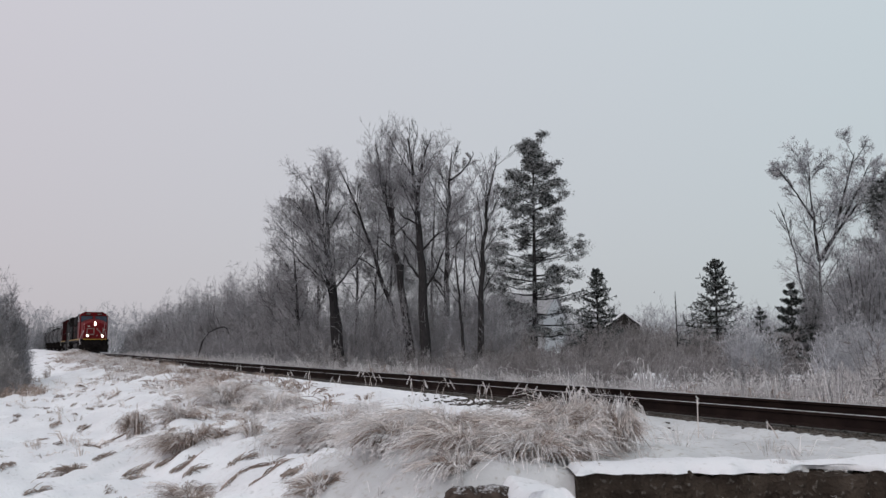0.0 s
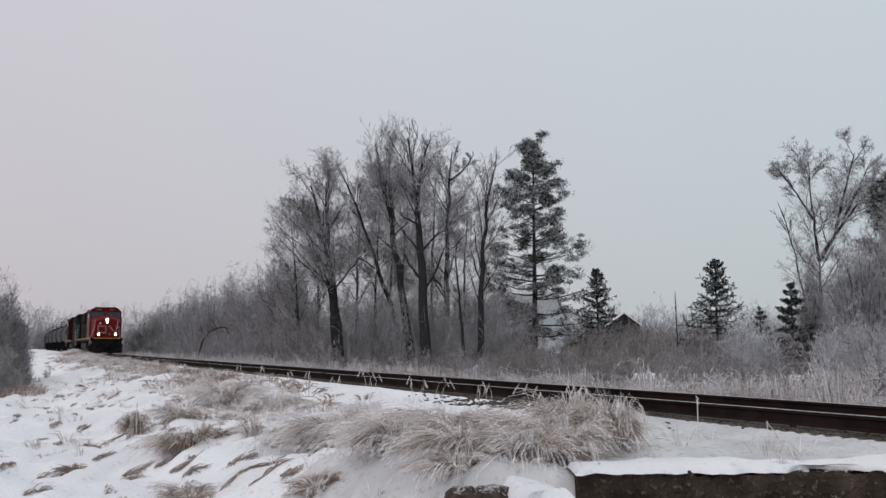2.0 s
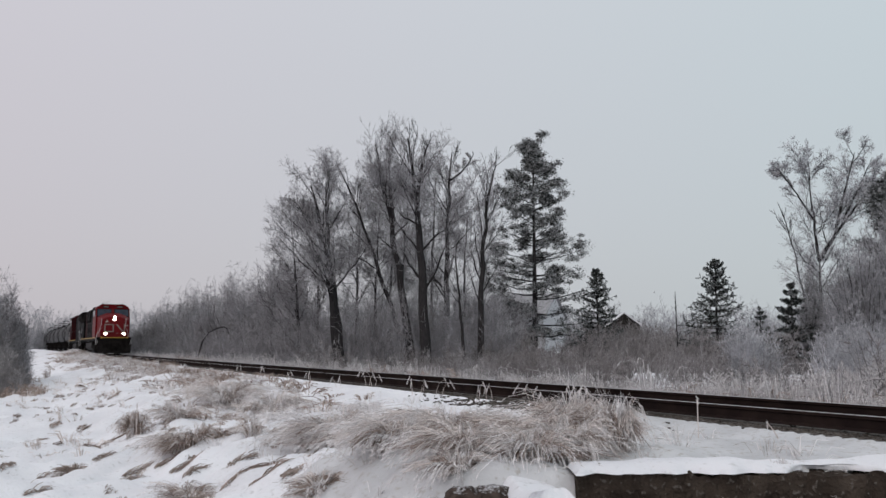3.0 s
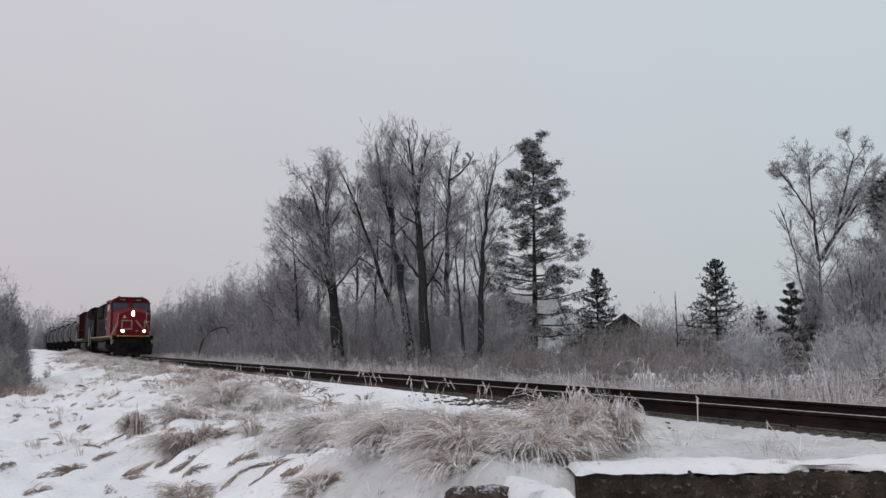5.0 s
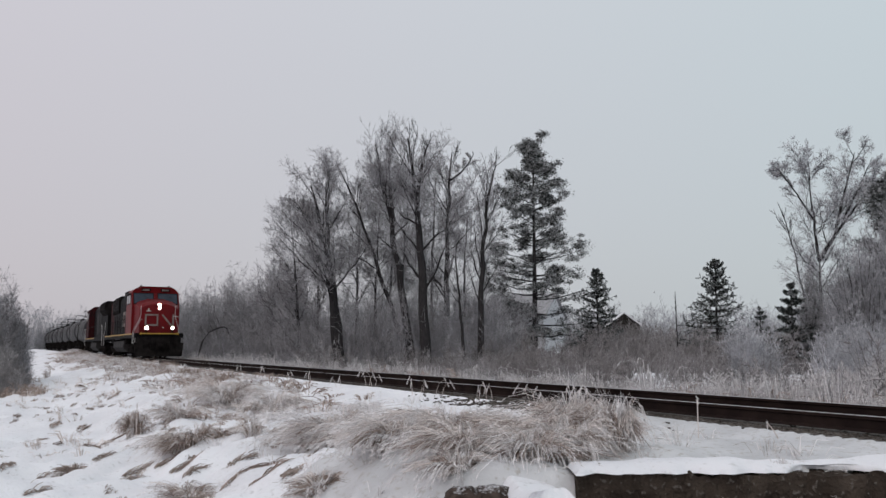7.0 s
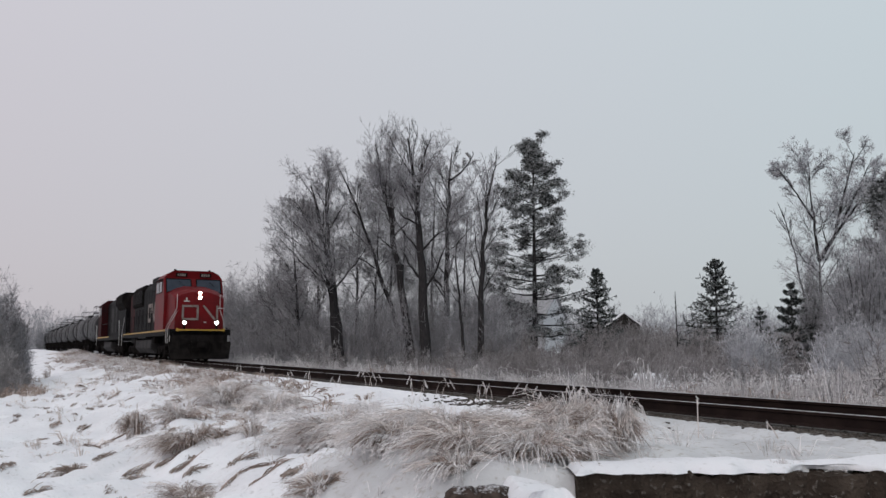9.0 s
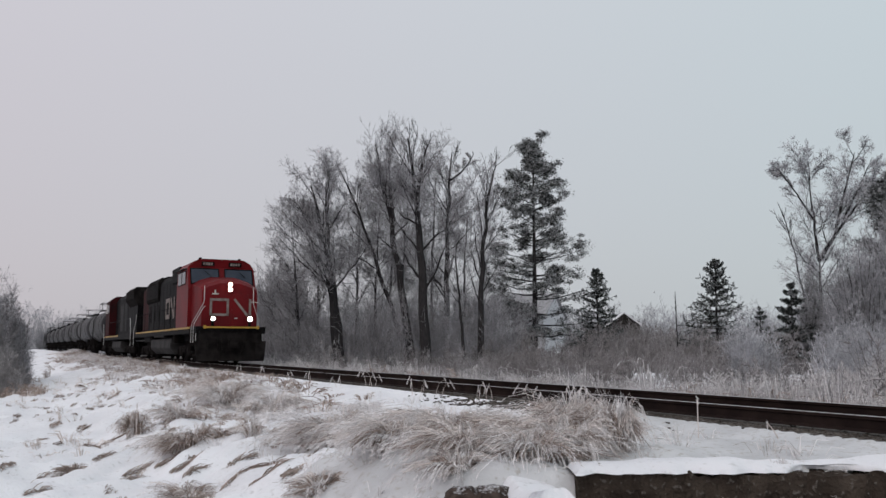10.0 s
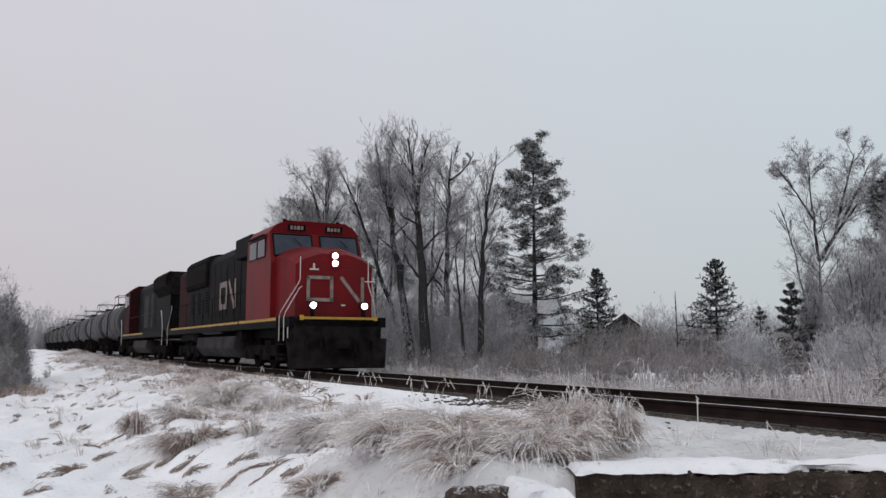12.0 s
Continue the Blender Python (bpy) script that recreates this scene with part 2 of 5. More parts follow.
def off_line(x, y):
    """How far along the line, and how far to the camera's side of it, a place lies."""
    x, y = np.ravel(x), np.ravel(y)
    s, d = np.empty(len(x)), np.empty(len(x))
    ix = np.arange(0, len(S), 4)
    for i in range(0, len(x), 20000):
        q = (x[i:i + 20000, None] - TX[None, ix]) ** 2 + (y[i:i + 20000, None] - TY[None, ix]) ** 2
        k = ix[np.argmin(q, 1)]
        ex, ey = x[i:i + 20000] - TX[k], y[i:i + 20000] - TY[k]
        s[i:i + 20000] = S[k] + ex * np.sin(TH[k]) - ey * np.cos(TH[k])
        d[i:i + 20000] = -ex * np.cos(TH[k]) - ey * np.sin(TH[k])
    return s, d


rng = np.random.default_rng(5)
WAVES = [(rng.uniform(0, 6.28), rng.uniform(0, 6.28), k, a) for k, a in ((0.35, 0.05), (0.8, 0.04), (1.7, 0.028), (3.1, 0.018), (5.3, 0.010), (9.0, 0.006)) for _ in range(4)]


def bumps(x, y):
    z = 0.0 * x
    for ph, th, k, a in WAVES:
        z = z + a * np.sin(k * (x * math.cos(th) + y * math.sin(th)) + ph + 1.3 * np.sin(0.6 * k * (y * math.cos(th) - x * math.sin(th)) + 2 * ph))
    return z


def height(x, y):
    """The lie of the land."""
    shape = np.shape(x)
    x, y = np.ravel(np.asarray(x, float)), np.ravel(np.asarray(y, float))
    s, d = off_line(x, y)
    z = np.interp(d, [-60, -25, -9, -5, -2.2, -1.6, -1.4, 1.12, 1.26, 1.9, 3.6, 5.7, 7.0, 8.5, 14, 60], [0.2, -0.4, -0.75, -0.85, -0.35, -0.23, -0.30, -0.30, -0.185, -0.20, -0.36, -0.66, -0.98, -1.05, -1.05, -0.6])
    z = z + 0.42 * np.clip((-28 - s) / 26, 0, 1) * np.interp(d, [2.2, 3.2, 5.5, 9.0], [0, 1, 1, 0])      # the bank rises along the curve
    rough = np.clip((np.abs(d) - 1.9) / 1.5, 0, 1)
    # a level shelf by the crossing, ending at the timbers; the ground falls away below them
    shelf = np.clip((s - 12.0) / 4.0, 0, 1) * np.clip((6.5 - d) / 1.0, 0, 1) * (d > 1.8)
    z = z + shelf * (-0.235 - z)
    fall = np.clip((6.80 - y) / 0.2, 0, 1) * np.clip((x + 0.3) / 0.9, 0, 1) * np.clip((d - 2.2) / 0.5, 0, 1) * (y > 0)
    z = z + fall * (-0.75 - z)
    edge = shelf
    z = z + 0.55 * bumps(2.7 * x + 3, 2.7 * y) * np.clip(1 - np.abs(np.abs(d) - 1.75) / 0.5, 0, 1)
    z = z - 0.075 * np.exp(-((s - 12.2) / 1.8) ** 2 - ((d - 1.75) / 0.35) ** 2)
    # wind-packed hummocks over flattened grass on the bank
    q, w = 0.914 * x - 0.406 * y, 0.406 * x + 0.914 * y
    hum = np.sin(9.0 * q + 1.7 * np.sin(1.9 * w + 0.7 * q) + 2.0 * np.sin(0.8 * w)) * np.sin(2.1 * w + 1.6 * np.sin(2.3 * q)) + 0.6 * np.sin(15 * q + 2.2 * np.sin(2.7 * w)) * np.sin(3.3 * w + 1.1)
    z = z + 0.06 * hum * np.clip((d - 3.8) / 1.2, 0, 1) * (1 - shelf) * (np.abs(x) + np.abs(y) < 60)
    z = z + rough * bumps(x, y) * np.clip(1 - 0.25 * edge * (d > 0), 0.3, 1)
    return z.reshape(shape)


def ground_z(x, y):
    return float(height(np.array([x]), np.array([y]))[0])


# ---- the ground: one sheet out to the horizon ----
def build_ground():
    ang = np.concatenate([np.linspace(-180, -34, 40)[:-1], np.linspace(-34, 34, 330), np.linspace(34, 180, 40)[1:]])
    rad = np.concatenate([[0.01], np.geomspace(2.0, 60, 300), np.geomspace(62, 3500, 60)])
    A, R = np.meshgrid(np.radians(ang), rad)
    x, y = R * np.sin(A), R * np.cos(A) - 0.7
    z = height(x, y)
    z = np.where(R > 300, z * np.clip(1 - (R - 300) / 500, 0, 1) - 0.3 * np.clip((R - 300) / 500, 0, 1), z)
    na, nr = len(ang), len(rad)
    v = np.stack([x, y, z], -1).reshape(-1, 3)
    i, j = np.meshgrid(np.arange(nr - 1), np.arange(na - 1), indexing="ij")
    q = np.stack([i * na + j, (i + 1) * na + j, (i + 1) * na + j + 1, i * na + j + 1], -1).reshape(-1, 4)
    ob = new("ground", mesh_np("ground", v, q[:, ::-1], [M_SNOW, M_SNOW_D]))
    mid = v[q].mean(1)
    fs, fd = off_line(mid[:, 0], mid[:, 1])
    # the shelf beside the crossing takes the greyer snow, with a wavy edge
    wave = 0.35 * np.sin(2.3 * mid[:, 0] + 1.7 * mid[:, 1]) + 0.2 * np.sin(7.1 * mid[:, 0] - 3.0 * mid[:, 1])
    thin = (fs + wave > 14.6) & (fs < 27) & (fd > 0.5) & (mid[:, 1] > 6.5) & (fd < 6.9)
    ob.data.polygons.foreach_set("material_index", thin.astype(np.int32))
    tagged(ob, "uneven snow-covered ground sloping down from the railway bank", "ground", kind="structure")
    return ob


build_ground()


# ---- the railway ----
def along(profile, s0, s1, d0, step=1.0):
    """A profile of (side, height) drawn along the line at d0."""
    ss = np.arange(s0, s1 + 0.01, step)
    rings = np.array([[on_line(s, d0 + w, h) for w, h in profile] for s in ss])
    m, k = len(ss), len(profile)
    i, j = np.meshgrid(np.arange(m - 1), np.arange(k), indexing="ij")
    jj = (j + 1) % k
    q = np.stack([i * k + j, i * k + jj, (i + 1) * k + jj, (i + 1) * k + j], -1).reshape(-1, 4)
    return rings.reshape(-1, 3), q


RAIL = [(-0.07, -0.17), (0.07, -0.17), (0.07, -0.158), (0.012, -0.14), (0.009, -0.05), (0.036, -0.036), (0.036, -0.004), (-0.036, -0.004), (-0.036, -0.036), (-0.009, -0.05), (-0.012, -0.14), (-0.07, -0.158)]
HEAD = [(-0.022, -0.006), (0.022, -0.006), (0.020, 0.0), (-0.020, 0.0)]


def build_track():
    track = tagged(new("railway_track"), "single railway track of rusty rails on dark wooden ties", "railway track", kind="structure")
    v, q = along([(-2.4, -0.75), (-1.6, -0.30), (-1.28, -0.20), (1.28, -0.20), (1.6, -0.30), (2.4, -0.75)], -440, 55, 0.0, 2.0)
    tagged(part("ballast_bed", mesh_np("ballast_bed", v, q, M_BALLAST), None, track), "brown gravel ballast", kind="stuff")
    for d in (0.755, -0.755):
        v, q = along(RAIL, -440, 55, d)
        rail = part("rail", mesh_np("rail", v, q, M_RAIL), None, track)
        rail.data.polygons.foreach_set("use_smooth", [False] * len(rail.data.polygons))
        v, q = along(HEAD, -440, 55, d)
        part("running_surface", mesh_np("running_surface", v, q, M_RAILTOP), None, rail, "worn bright top of the rail")
    return track


TRACK = build_track()


# ---- the train ----
def wheelset_mesh(r, cache={}):
    if r not in cache:
        bm = bmesh.new()
        for side in (-1, 1):
            disc_y(bm, 0, 0, side * 0.69, side * 0.80, r, 28)
            disc_y(bm, 0, 0, side * 0.665, side * 0.69, r + 0.028, 28)
            disc_y(bm, 0, 0, side * 0.80, side * 0.86, r * 0.42, 12)
            for k in range(4):
                a = k * math.pi / 2
                box(bm, r * 0.6 * math.cos(a) - 0.04, r * 0.6 * math.cos(a) + 0.04, side * 0.80 - 0.012, side * 0.80 + 0.012, r * 0.6 * math.sin(a) - 0.04, r * 0.6 * math.sin(a) + 0.04)
        disc_y(bm, 0, 0, -0.69, 0.69, 0.09, 10)
        cache[r] = bm_mesh("wheelset", bm, M_GRIME)
    return cache[r]


MOVING, WHEELS = [], []      # things with their place in the train; wheels with their radius


def truck(parent, x, axles, r):
    """A bogie with side frames, springs and rolling wheelsets."""
    bm = bmesh.new()
    x0, x1 = x + axles[0] - 0.55, x + axles[-1] + 0.55
    for side in (-1, 1):
        y0, y1 = sorted((side * 0.92, side * 1.08))
        hexa(bm, [(x0, y0, 0.45), (x1, y0, 0.45), (x1, y1, 0.45), (x0, y1, 0.45), (x0 + 0.12, y0, 0.78), (x1 - 0.12, y0, 0.78), (x1 - 0.12, y1, 0.78), (x0 + 0.12, y1, 0.78)])
        for a in axles:
            box(bm, x + a - 0.2, x + a + 0.2, y0 - 0.03, y1 + 0.05, 0.30, 0.72)
            rod(bm, [(x + a + 0.42, side * 1.05, 0.30), (x + a + 0.42, side * 1.05, 0.62)], 0.10, 8)
            rod(bm, [(x + a - 0.42, side * 1.05, 0.30), (x + a - 0.42, side * 1.05, 0.62)], 0.10, 8)
    box(bm, x - 0.35, x + 0.35, -1.0, 1.0, 0.55, 0.95)
    fr = part("bogie_frame", bm, M_GRIME, parent)
    for a in axles:
        part("traction_motor" if len(axles) > 2 else "brake_beam", bevelled(boxes((x + a - 0.62, x + a - 0.02, -0.64, 0.64, 0.16, 0.88)) if len(axles) > 2 else boxes((x + a - 0.7, x + a - 0.5, -0.64, 0.64, 0.3, 0.5)), 0.04, 1), M_GRIME, fr)
    for a in axles:
        w = new("wheelset", wheelset_mesh(r))
        w.parent = fr
        w.location = (x + a, 0, r)
        WHEELS.append((w, (x + a, 0, r), r))
    return fr


def railing(parent, pts, r=0.018, name="handrail", mat=None):
    return part(name, rod(bmesh.new(), pts, r), mat or M_RAILING, parent)


def strokes(segs, w, t, place):
    """Flat bars along 2D strokes, carried to 3D by place(u, v, depth)."""
    bm = bmesh.new()
    for (u0, v0), (u1, v1) in segs:
        L = math.hypot(u1 - u0, v1 - v0)
        ex, ey = (u1 - u0) / L * w / 2, (v1 - v0) / L * w / 2
        c = [(u0 - ex - ey, v0 - ey + ex), (u0 - ex + ey, v0 - ey - ex), (u1 + ex + ey, v1 + ey - ex), (u1 + ex - ey, v1 + ey + ex)]
        hexa(bm, [place(*p, 0.0) for p in c] + [place(*p, t) for p in c])
    return bm


EMBLEM = [((-0.15, 0.36), (-0.72, 0.36)), ((-0.72, 0.36), (-0.72, -0.30)), ((-0.72, -0.30), (-0.15, -0.30)), ((-0.15, -0.30), (-0.15, 0.36)), ((0.10, 0.36), (0.52, -0.30)), ((0.62, -0.30), (0.62, 0.36))]


def lead_engine():
    """Six-axle freight engine; x = 0 is the front edge of its platform, +x ahead."""
    e = tagged(new("locomotive"), "red-nosed black freight locomotive with lit headlights on the track", "locomotive", group="locomotives of the train")
    L = 21.4
    part("frame_sill", bevelled(boxes((-L, -0.02, -1.5, 1.5, 1.30, 1.60), (-L + 1, -1, -0.9, 0.9, 1.0, 1.30)), 0.02, 1), M_BLACK, e)
    # sides of the sill: yellow safety stripe, broken towards the rear
    bm = bmesh.new()
    box(bm, -6.0, -1.4, -1.512, -1.49, 1.515, 1.605)
    for k in range(13):
        box(bm, -7.15 - 1.05 * k, -6.2 - 1.05 * k, -1.512, -1.49, 1.52, 1.60)
    part("side_stripe", bm, M_YELLOW, e, "yellow reflective stripe")
    part("front_stripe", boxes((-0.03, 0.025, -1.10, 1.10, 1.525, 1.595), (-0.03, 0.03, -1.2, -1.10, 1.50, 1.64), (-0.03, 0.03, 1.10, 1.2, 1.50, 1.64)), M_YELLOW, e, "yellow edge of the front platform")
    # pilot, plough, coupler
    part("pilot", bevelled(boxes((-0.6, -0.02, -1.35, 1.35, 0.75, 1.49)), 0.03, 1), M_GRIME, e)
    bm = bmesh.new()
    hexa(bm, [(-0.25, -1.42, 0.10), (0.14, -1.42, 0.10), (0.14, 1.42, 0.10), (-0.25, 1.42, 0.10), (-0.30, -1.55, 0.98), (-0.05, -1.55, 0.98), (-0.05, 1.55, 0.98), (-0.30, 1.55, 0.98)])
    plough = part("snow_plough", bevelled(bm, 0.03, 1), M_GRIME, e, "black steel snow plough")
    for y in (-1.0, -0.5, 0.5, 1.0):
        part("plough_rib", boxes((-0.02, 0.13, y - 0.02, y + 0.02, 0.12, 0.9)), M_GRIME, plough)
    part("coupler", bevelled(boxes((-0.2, 0.42, -0.12, 0.12, 0.72, 0.98), (0.28, 0.5, -0.2, 0.2, 0.66, 1.04)), 0.04, 2), M_GRIME, e)
    for y in (-0.62, -0.45, 0.45, 0.62):
        part("brake_hose", rod(bmesh.new(), [(0.0, y, 1.05), (0.16, y, 0.95), (0.2, y * 0.95, 0.6), (0.17, y * 0.8, 0.42)], 0.03), M_GRIME, e)
    # nose: a hump between sloping shoulders
    prof = lambda k, top, sh: [(-1.25 * k, 1.60), (-1.25 * k, sh), (-0.95 * k, sh + (top - sh) * 0.55), (-0.45 * k, top), (0.45 * k, top), (0.95 * k, sh + (top - sh) * 0.55), (1.25 * k, sh), (1.25 * k, 1.60)]
    bm = bmesh.new()
    rings = []
    for x, k, top, sh in ((-2.3, 1.12, 3.90, 3.52), (-1.4, 1.06, 3.80, 3.42), (-0.75, 1.0, 3.66, 3.28), (-0.48, 0.97, 3.50, 3.15)):
        rings.append([(x, y, z) for y, z in prof(k, top, sh)])
    loft(bm, rings)
    bmesh.ops.bevel(bm, geom=[x for x in bm.edges if x.calc_face_angle(0) > 0.25], offset=0.07, segments=3, affect="EDGES", profile=0.5, clamp_overlap=True)
    nose = part("nose", bm, M_RED, e, "red rounded nose")
    part("nose_door", bevelled(boxes((-0.52, -0.465, 0.12, 0.82, 1.62, 3.05)), 0.012, 1), M_RED, nose)
    part("door_latch", boxes((-0.47, -0.43, 0.22, 0.34, 1.95, 1.99)), M_RAILING, nose)
    part("nose_emblem", strokes([((u * 1.28, v), (a * 1.28, b)) for (u, v), (a, b) in EMBLEM], 0.10, 0.02, lambda u, v, t: (-0.462 + t - 0.0 * v, u + 0.1, 2.42 + v)), M_EMBLEM, nose, "off-white painted emblem")
    part("small_crest", boxes((-0.47, -0.455, -0.78, -0.50, 3.00, 3.05), (-0.47, -0.455, -0.68, -0.62, 3.05, 3.2)), M_WHITE, nose)
    bm = bmesh.new()
    box(bm, -0.62, -0.42, -0.14, 0.14, 3.08, 3.58)
    hl = part("headlight_housing", bevelled(bm, 0.04, 2), M_RED, e)
    for z in (3.22, 3.45):
        part("headlight", disc_x(bmesh.new(), 0, z, -0.43, -0.40, 0.080, 20, 0.075), M_LAMP, hl, "lit round headlight")
    for y in (-0.8, 0.8):
        dl = part("ditch_light_housing", disc_x(bmesh.new(), y, 1.93, -0.22, -0.02, 0.11, 18, 0.14), M_BLACK, e)
        part("ditch_light", disc_x(bmesh.new(), y, 1.93, -0.02, 0.012, 0.088, 20, 0.08), M_LAMP, dl, "lit round ditch light")
        part("light_bracket", boxes((-0.16, -0.06, y - 0.05, y + 0.05, 1.59, 1.82)), M_BLACK, e)
    # cab
    bm = bmesh.new()
    loft(bm, [[(-5.0, -w, z), (x, -w, z), (x, w, z), (-5.0, w, z)] for z, x, w in ((1.60, -2.02, 1.53), (3.35, -2.02, 1.53), (4.33, -2.42, 1.50), (4.56, -2.36, 1.32), (4.72, -2.30, 1.00))])
    bmesh.ops.bevel(bm, geom=[x for x in bm.edges if x.calc_face_angle(0) > 0.5], offset=0.05, segments=2, affect="EDGES", profile=0.5, clamp_overlap=True)
    cab = part("cab", bm, M_RED, e, "red driver's cab")
    part("cab_roof", boxes((-5.05, -2.5, -0.9, 0.9, 4.715, 4.75)), M_BLACK, cab)
    # sloping windscreens and number boards on the cab front
    fx = lambda z: np.interp(z, [3.35, 4.33], [-2.02, -2.42])
    for y0, y1, lo0, lo1 in ((-1.40, -0.14, 3.55, 3.86), (0.14, 1.40, 3.86, 3.55)):
        bm = bmesh.new()
        zt = 4.28
        cs = [(y0, lo0), (y1, lo1), (y1, zt), (y0, zt)]
        hexa(bm, [(fx(z) + 0.004, y, z) for y, z in cs] + [(fx(z) + 0.03, y, z) for y, z in cs])
        part("windscreen", bm, M_GLASS, cab, "dark sloping windscreen")
        bm = bmesh.new()
        for (ya, za), (yb, zb) in zip(cs, cs[1:] + cs[:1]):
            rod(bm, [(fx(za) + 0.03, ya, za), (fx(zb) + 0.03, yb, zb)], 0.028, 5)
        part("windscreen_gasket", bm, M_BLACK, cab)
        part("wiper", rod(bmesh.new(), [(fx(3.95) + 0.05, (y0 + y1) / 2, 4.16), (fx(3.9) + 0.06, (y0 + y1) / 2 + 0.28, 3.92)], 0.012), M_BLACK, cab)
    for y in (-0.62, 0.62):
        bm = bmesh.new()
        cs = [(y - 0.29, 4.41), (y + 0.29, 4.41), (y + 0.29, 4.60), (y - 0.29, 4.60)]
        gx = lambda z: np.interp(z, [4.33, 4.56, 4.72], [-2.42, -2.36, -2.30])
        hexa(bm, [(gx(z) - 0.01, a, z) for a, z in cs] + [(gx(z) + 0.035, a, z) for a, z in cs])
        nb = part("number_board", bm, M_BLACK, cab, "black board with a row of pale bars")
        part("pale_bar", boxes(*[(gx(4.50) + 0.02, gx(4.50) + 0.056, y - 0.22 + 0.115 * k, y - 0.14 + 0.115 * k, 4.445, 4.565) for k in range(4)]), M_EMBLEM, nb)
    for y in (-1.0, 1.0):
        part("horn" if y > 0 else "beacon", rod(bmesh.new(), [(-2.75, y * 0.9, 4.6), (-2.75, y * 0.9, 4.82)], 0.07, 10), M_BLACK, cab)
    for side in (-1, 1):
        for xa, xb in ((-3.55, -2.75), (-4.62, -3.75)):
            y0, y1 = sorted((side * 1.50, side * 1.545))
            w = part("side_window", boxes((xa, xb, y0, y1, 3.60, 4.14)), M_GLASS, cab)
            part("window_frame", boxes((xa - 0.05, xa, y0, y1 + 0.0, 3.55, 4.19), (xb, xb + 0.05, y0, y1, 3.55, 4.19), (xa, xb, y0, y1, 4.14, 4.19), (xa, xb, y0, y1, 3.55, 3.60)), M_FUEL if xa < -4 else M_RED_D, w)
        part("sun_visor", boxes((-4.75, -2.6, min(side * 1.5, side * 1.66), max(side * 1.5, side * 1.66), 4.25, 4.275)), M_FUEL, cab)
    # long hood
    bm = bmesh.new()
    hp = lambda t: [(-0.98, 1.60), (-0.98, 4.25), (-0.80, t - 0.06), (-0.5, t), (0.5, t), (0.80, t - 0.06), (0.98, 4.25), (0.98, 1.60)]
    loft(bm, [[(-18.3, y, z) for y, z in hp(4.62)], [(-5.0, y, z) for y, z in hp(4.62)]])
    hood = part("long_hood", bm, M_BLACK, e, "black engine hood")
    bm = bmesh.new()
    loft(bm, [[(-20.7, y, z) for y, z in hp(4.5)], [(-18.3, y, z) for y, z in hp(4.58)]])
    part("rear_hood", bm, M_RED_D, e, "dull red rear end of the hood")
    part("air_intake", bevelled(boxes((-7.2, -5.02, -1.42, 1.42, 3.85, 4.58)), 0.05, 2), M_BLACK, e)
    bm = bmesh.new()
    ip = [(-1.0, 3.30), (-1.10, 3.4), (-1.10, 4.45), (-0.9, 4.68), (0.9, 4.68), (1.10, 4.45), (1.10, 3.4), (1.0, 3.30)]
    loft(bm, [[(-18.4, y, z) for y, z in ip], [(-13.8, y, z) for y, z in ip]])
    rad_box = part("radiator", bm, M_GRIME, e, "flared dark radiator housing")
    part("radiator_grille", boxes(*[(-18.3, -13.9, -1.115, -1.095, 3.56 + 0.09 * k, 3.60 + 0.09 * k) for k in range(9)]), M_BLACK, rad_box)
    for k in range(3):
        part("cooling_fan", rod(bmesh.new(), [(-17.5 + 1.4 * k, 0, 4.68), (-17.5 + 1.4 * k, 0, 4.80)], 0.58, 18), M_BLACK, rad_box)
    for k in range(4):
        part("exhaust_hatch", bevelled(boxes((-10.4 + 0.85 * k, -9.8 + 0.85 * k, -0.62, 0.62, 4.60, 4.70)), 0.02, 1), M_BLACK, hood)
    part("equipment_cabinet", boxes((-7.2, -5.02, -1.06, -0.97, 1.62, 3.84)), M_BLACK, e)
    for k in range(9):
        x = -18.0 + 1.12 * k
        hd = part("hood_door", boxes((x, x + 1.04, -1.0, -0.975, 1.95, 3.28 if k < 4 else 4.1)), M_BLACK, hood)
        for z in (2.2, 3.0):
            part("door_hinge", boxes((x + 0.02, x + 0.06, -1.015, -0.995, z, z + 0.1)), M_FUEL, hd)
    for k in range(3):
        part("louvre", boxes(*[(-17.4 + 1.6 * k, -16.8 + 1.6 * k, -1.02, -1.0, 2.2 + 0.12 * j, 2.26 + 0.12 * j) for j in range(8)]), M_GRIME, hood)
    part("side_emblem", strokes([((u * 1.9, v * 1.35), (a * 1.9, b * 1.35)) for (u, v), (a, b) in EMBLEM], 0.22, 0.012, lambda u, v, t: (-9.9 + u, -1.022 - t, 2.72 + v)), M_EMBLEM, hood, "off-white painted emblem")
    # tanks, reservoirs, battery boxes
    bm = bmesh.new()
    loft(bm, [[(x, y, z) for y, z in ((-1.36, 1.12), (-1.40, 0.66), (-1.1, 0.33), (1.1, 0.33), (1.40, 0.66), (1.36, 1.12))] for x in (-13.9, -7.2)])
    part("fuel_tank", bevelled(bm, 0.05, 2), M_FUEL, e, "grey dusty fuel tank")
    part("air_reservoir", bevelled(boxes((-12.5, -9.0, -1.45, -0.95, 1.22, 1.36)), 0.03, 1), M_FUEL, e)
    for xs in ((-7.0, -6.3), (-14.7, -14.0)):
        part("sand_box", bevelled(boxes((*xs, -1.35, -0.9, 0.9, 1.3)), 0.03, 1), M_GRIME, e)
    truck(e, -4.1, (-1.95, 0, 1.95), 0.53)
    truck(e, -17.4, (-1.95, 0, 1.95), 0.53)
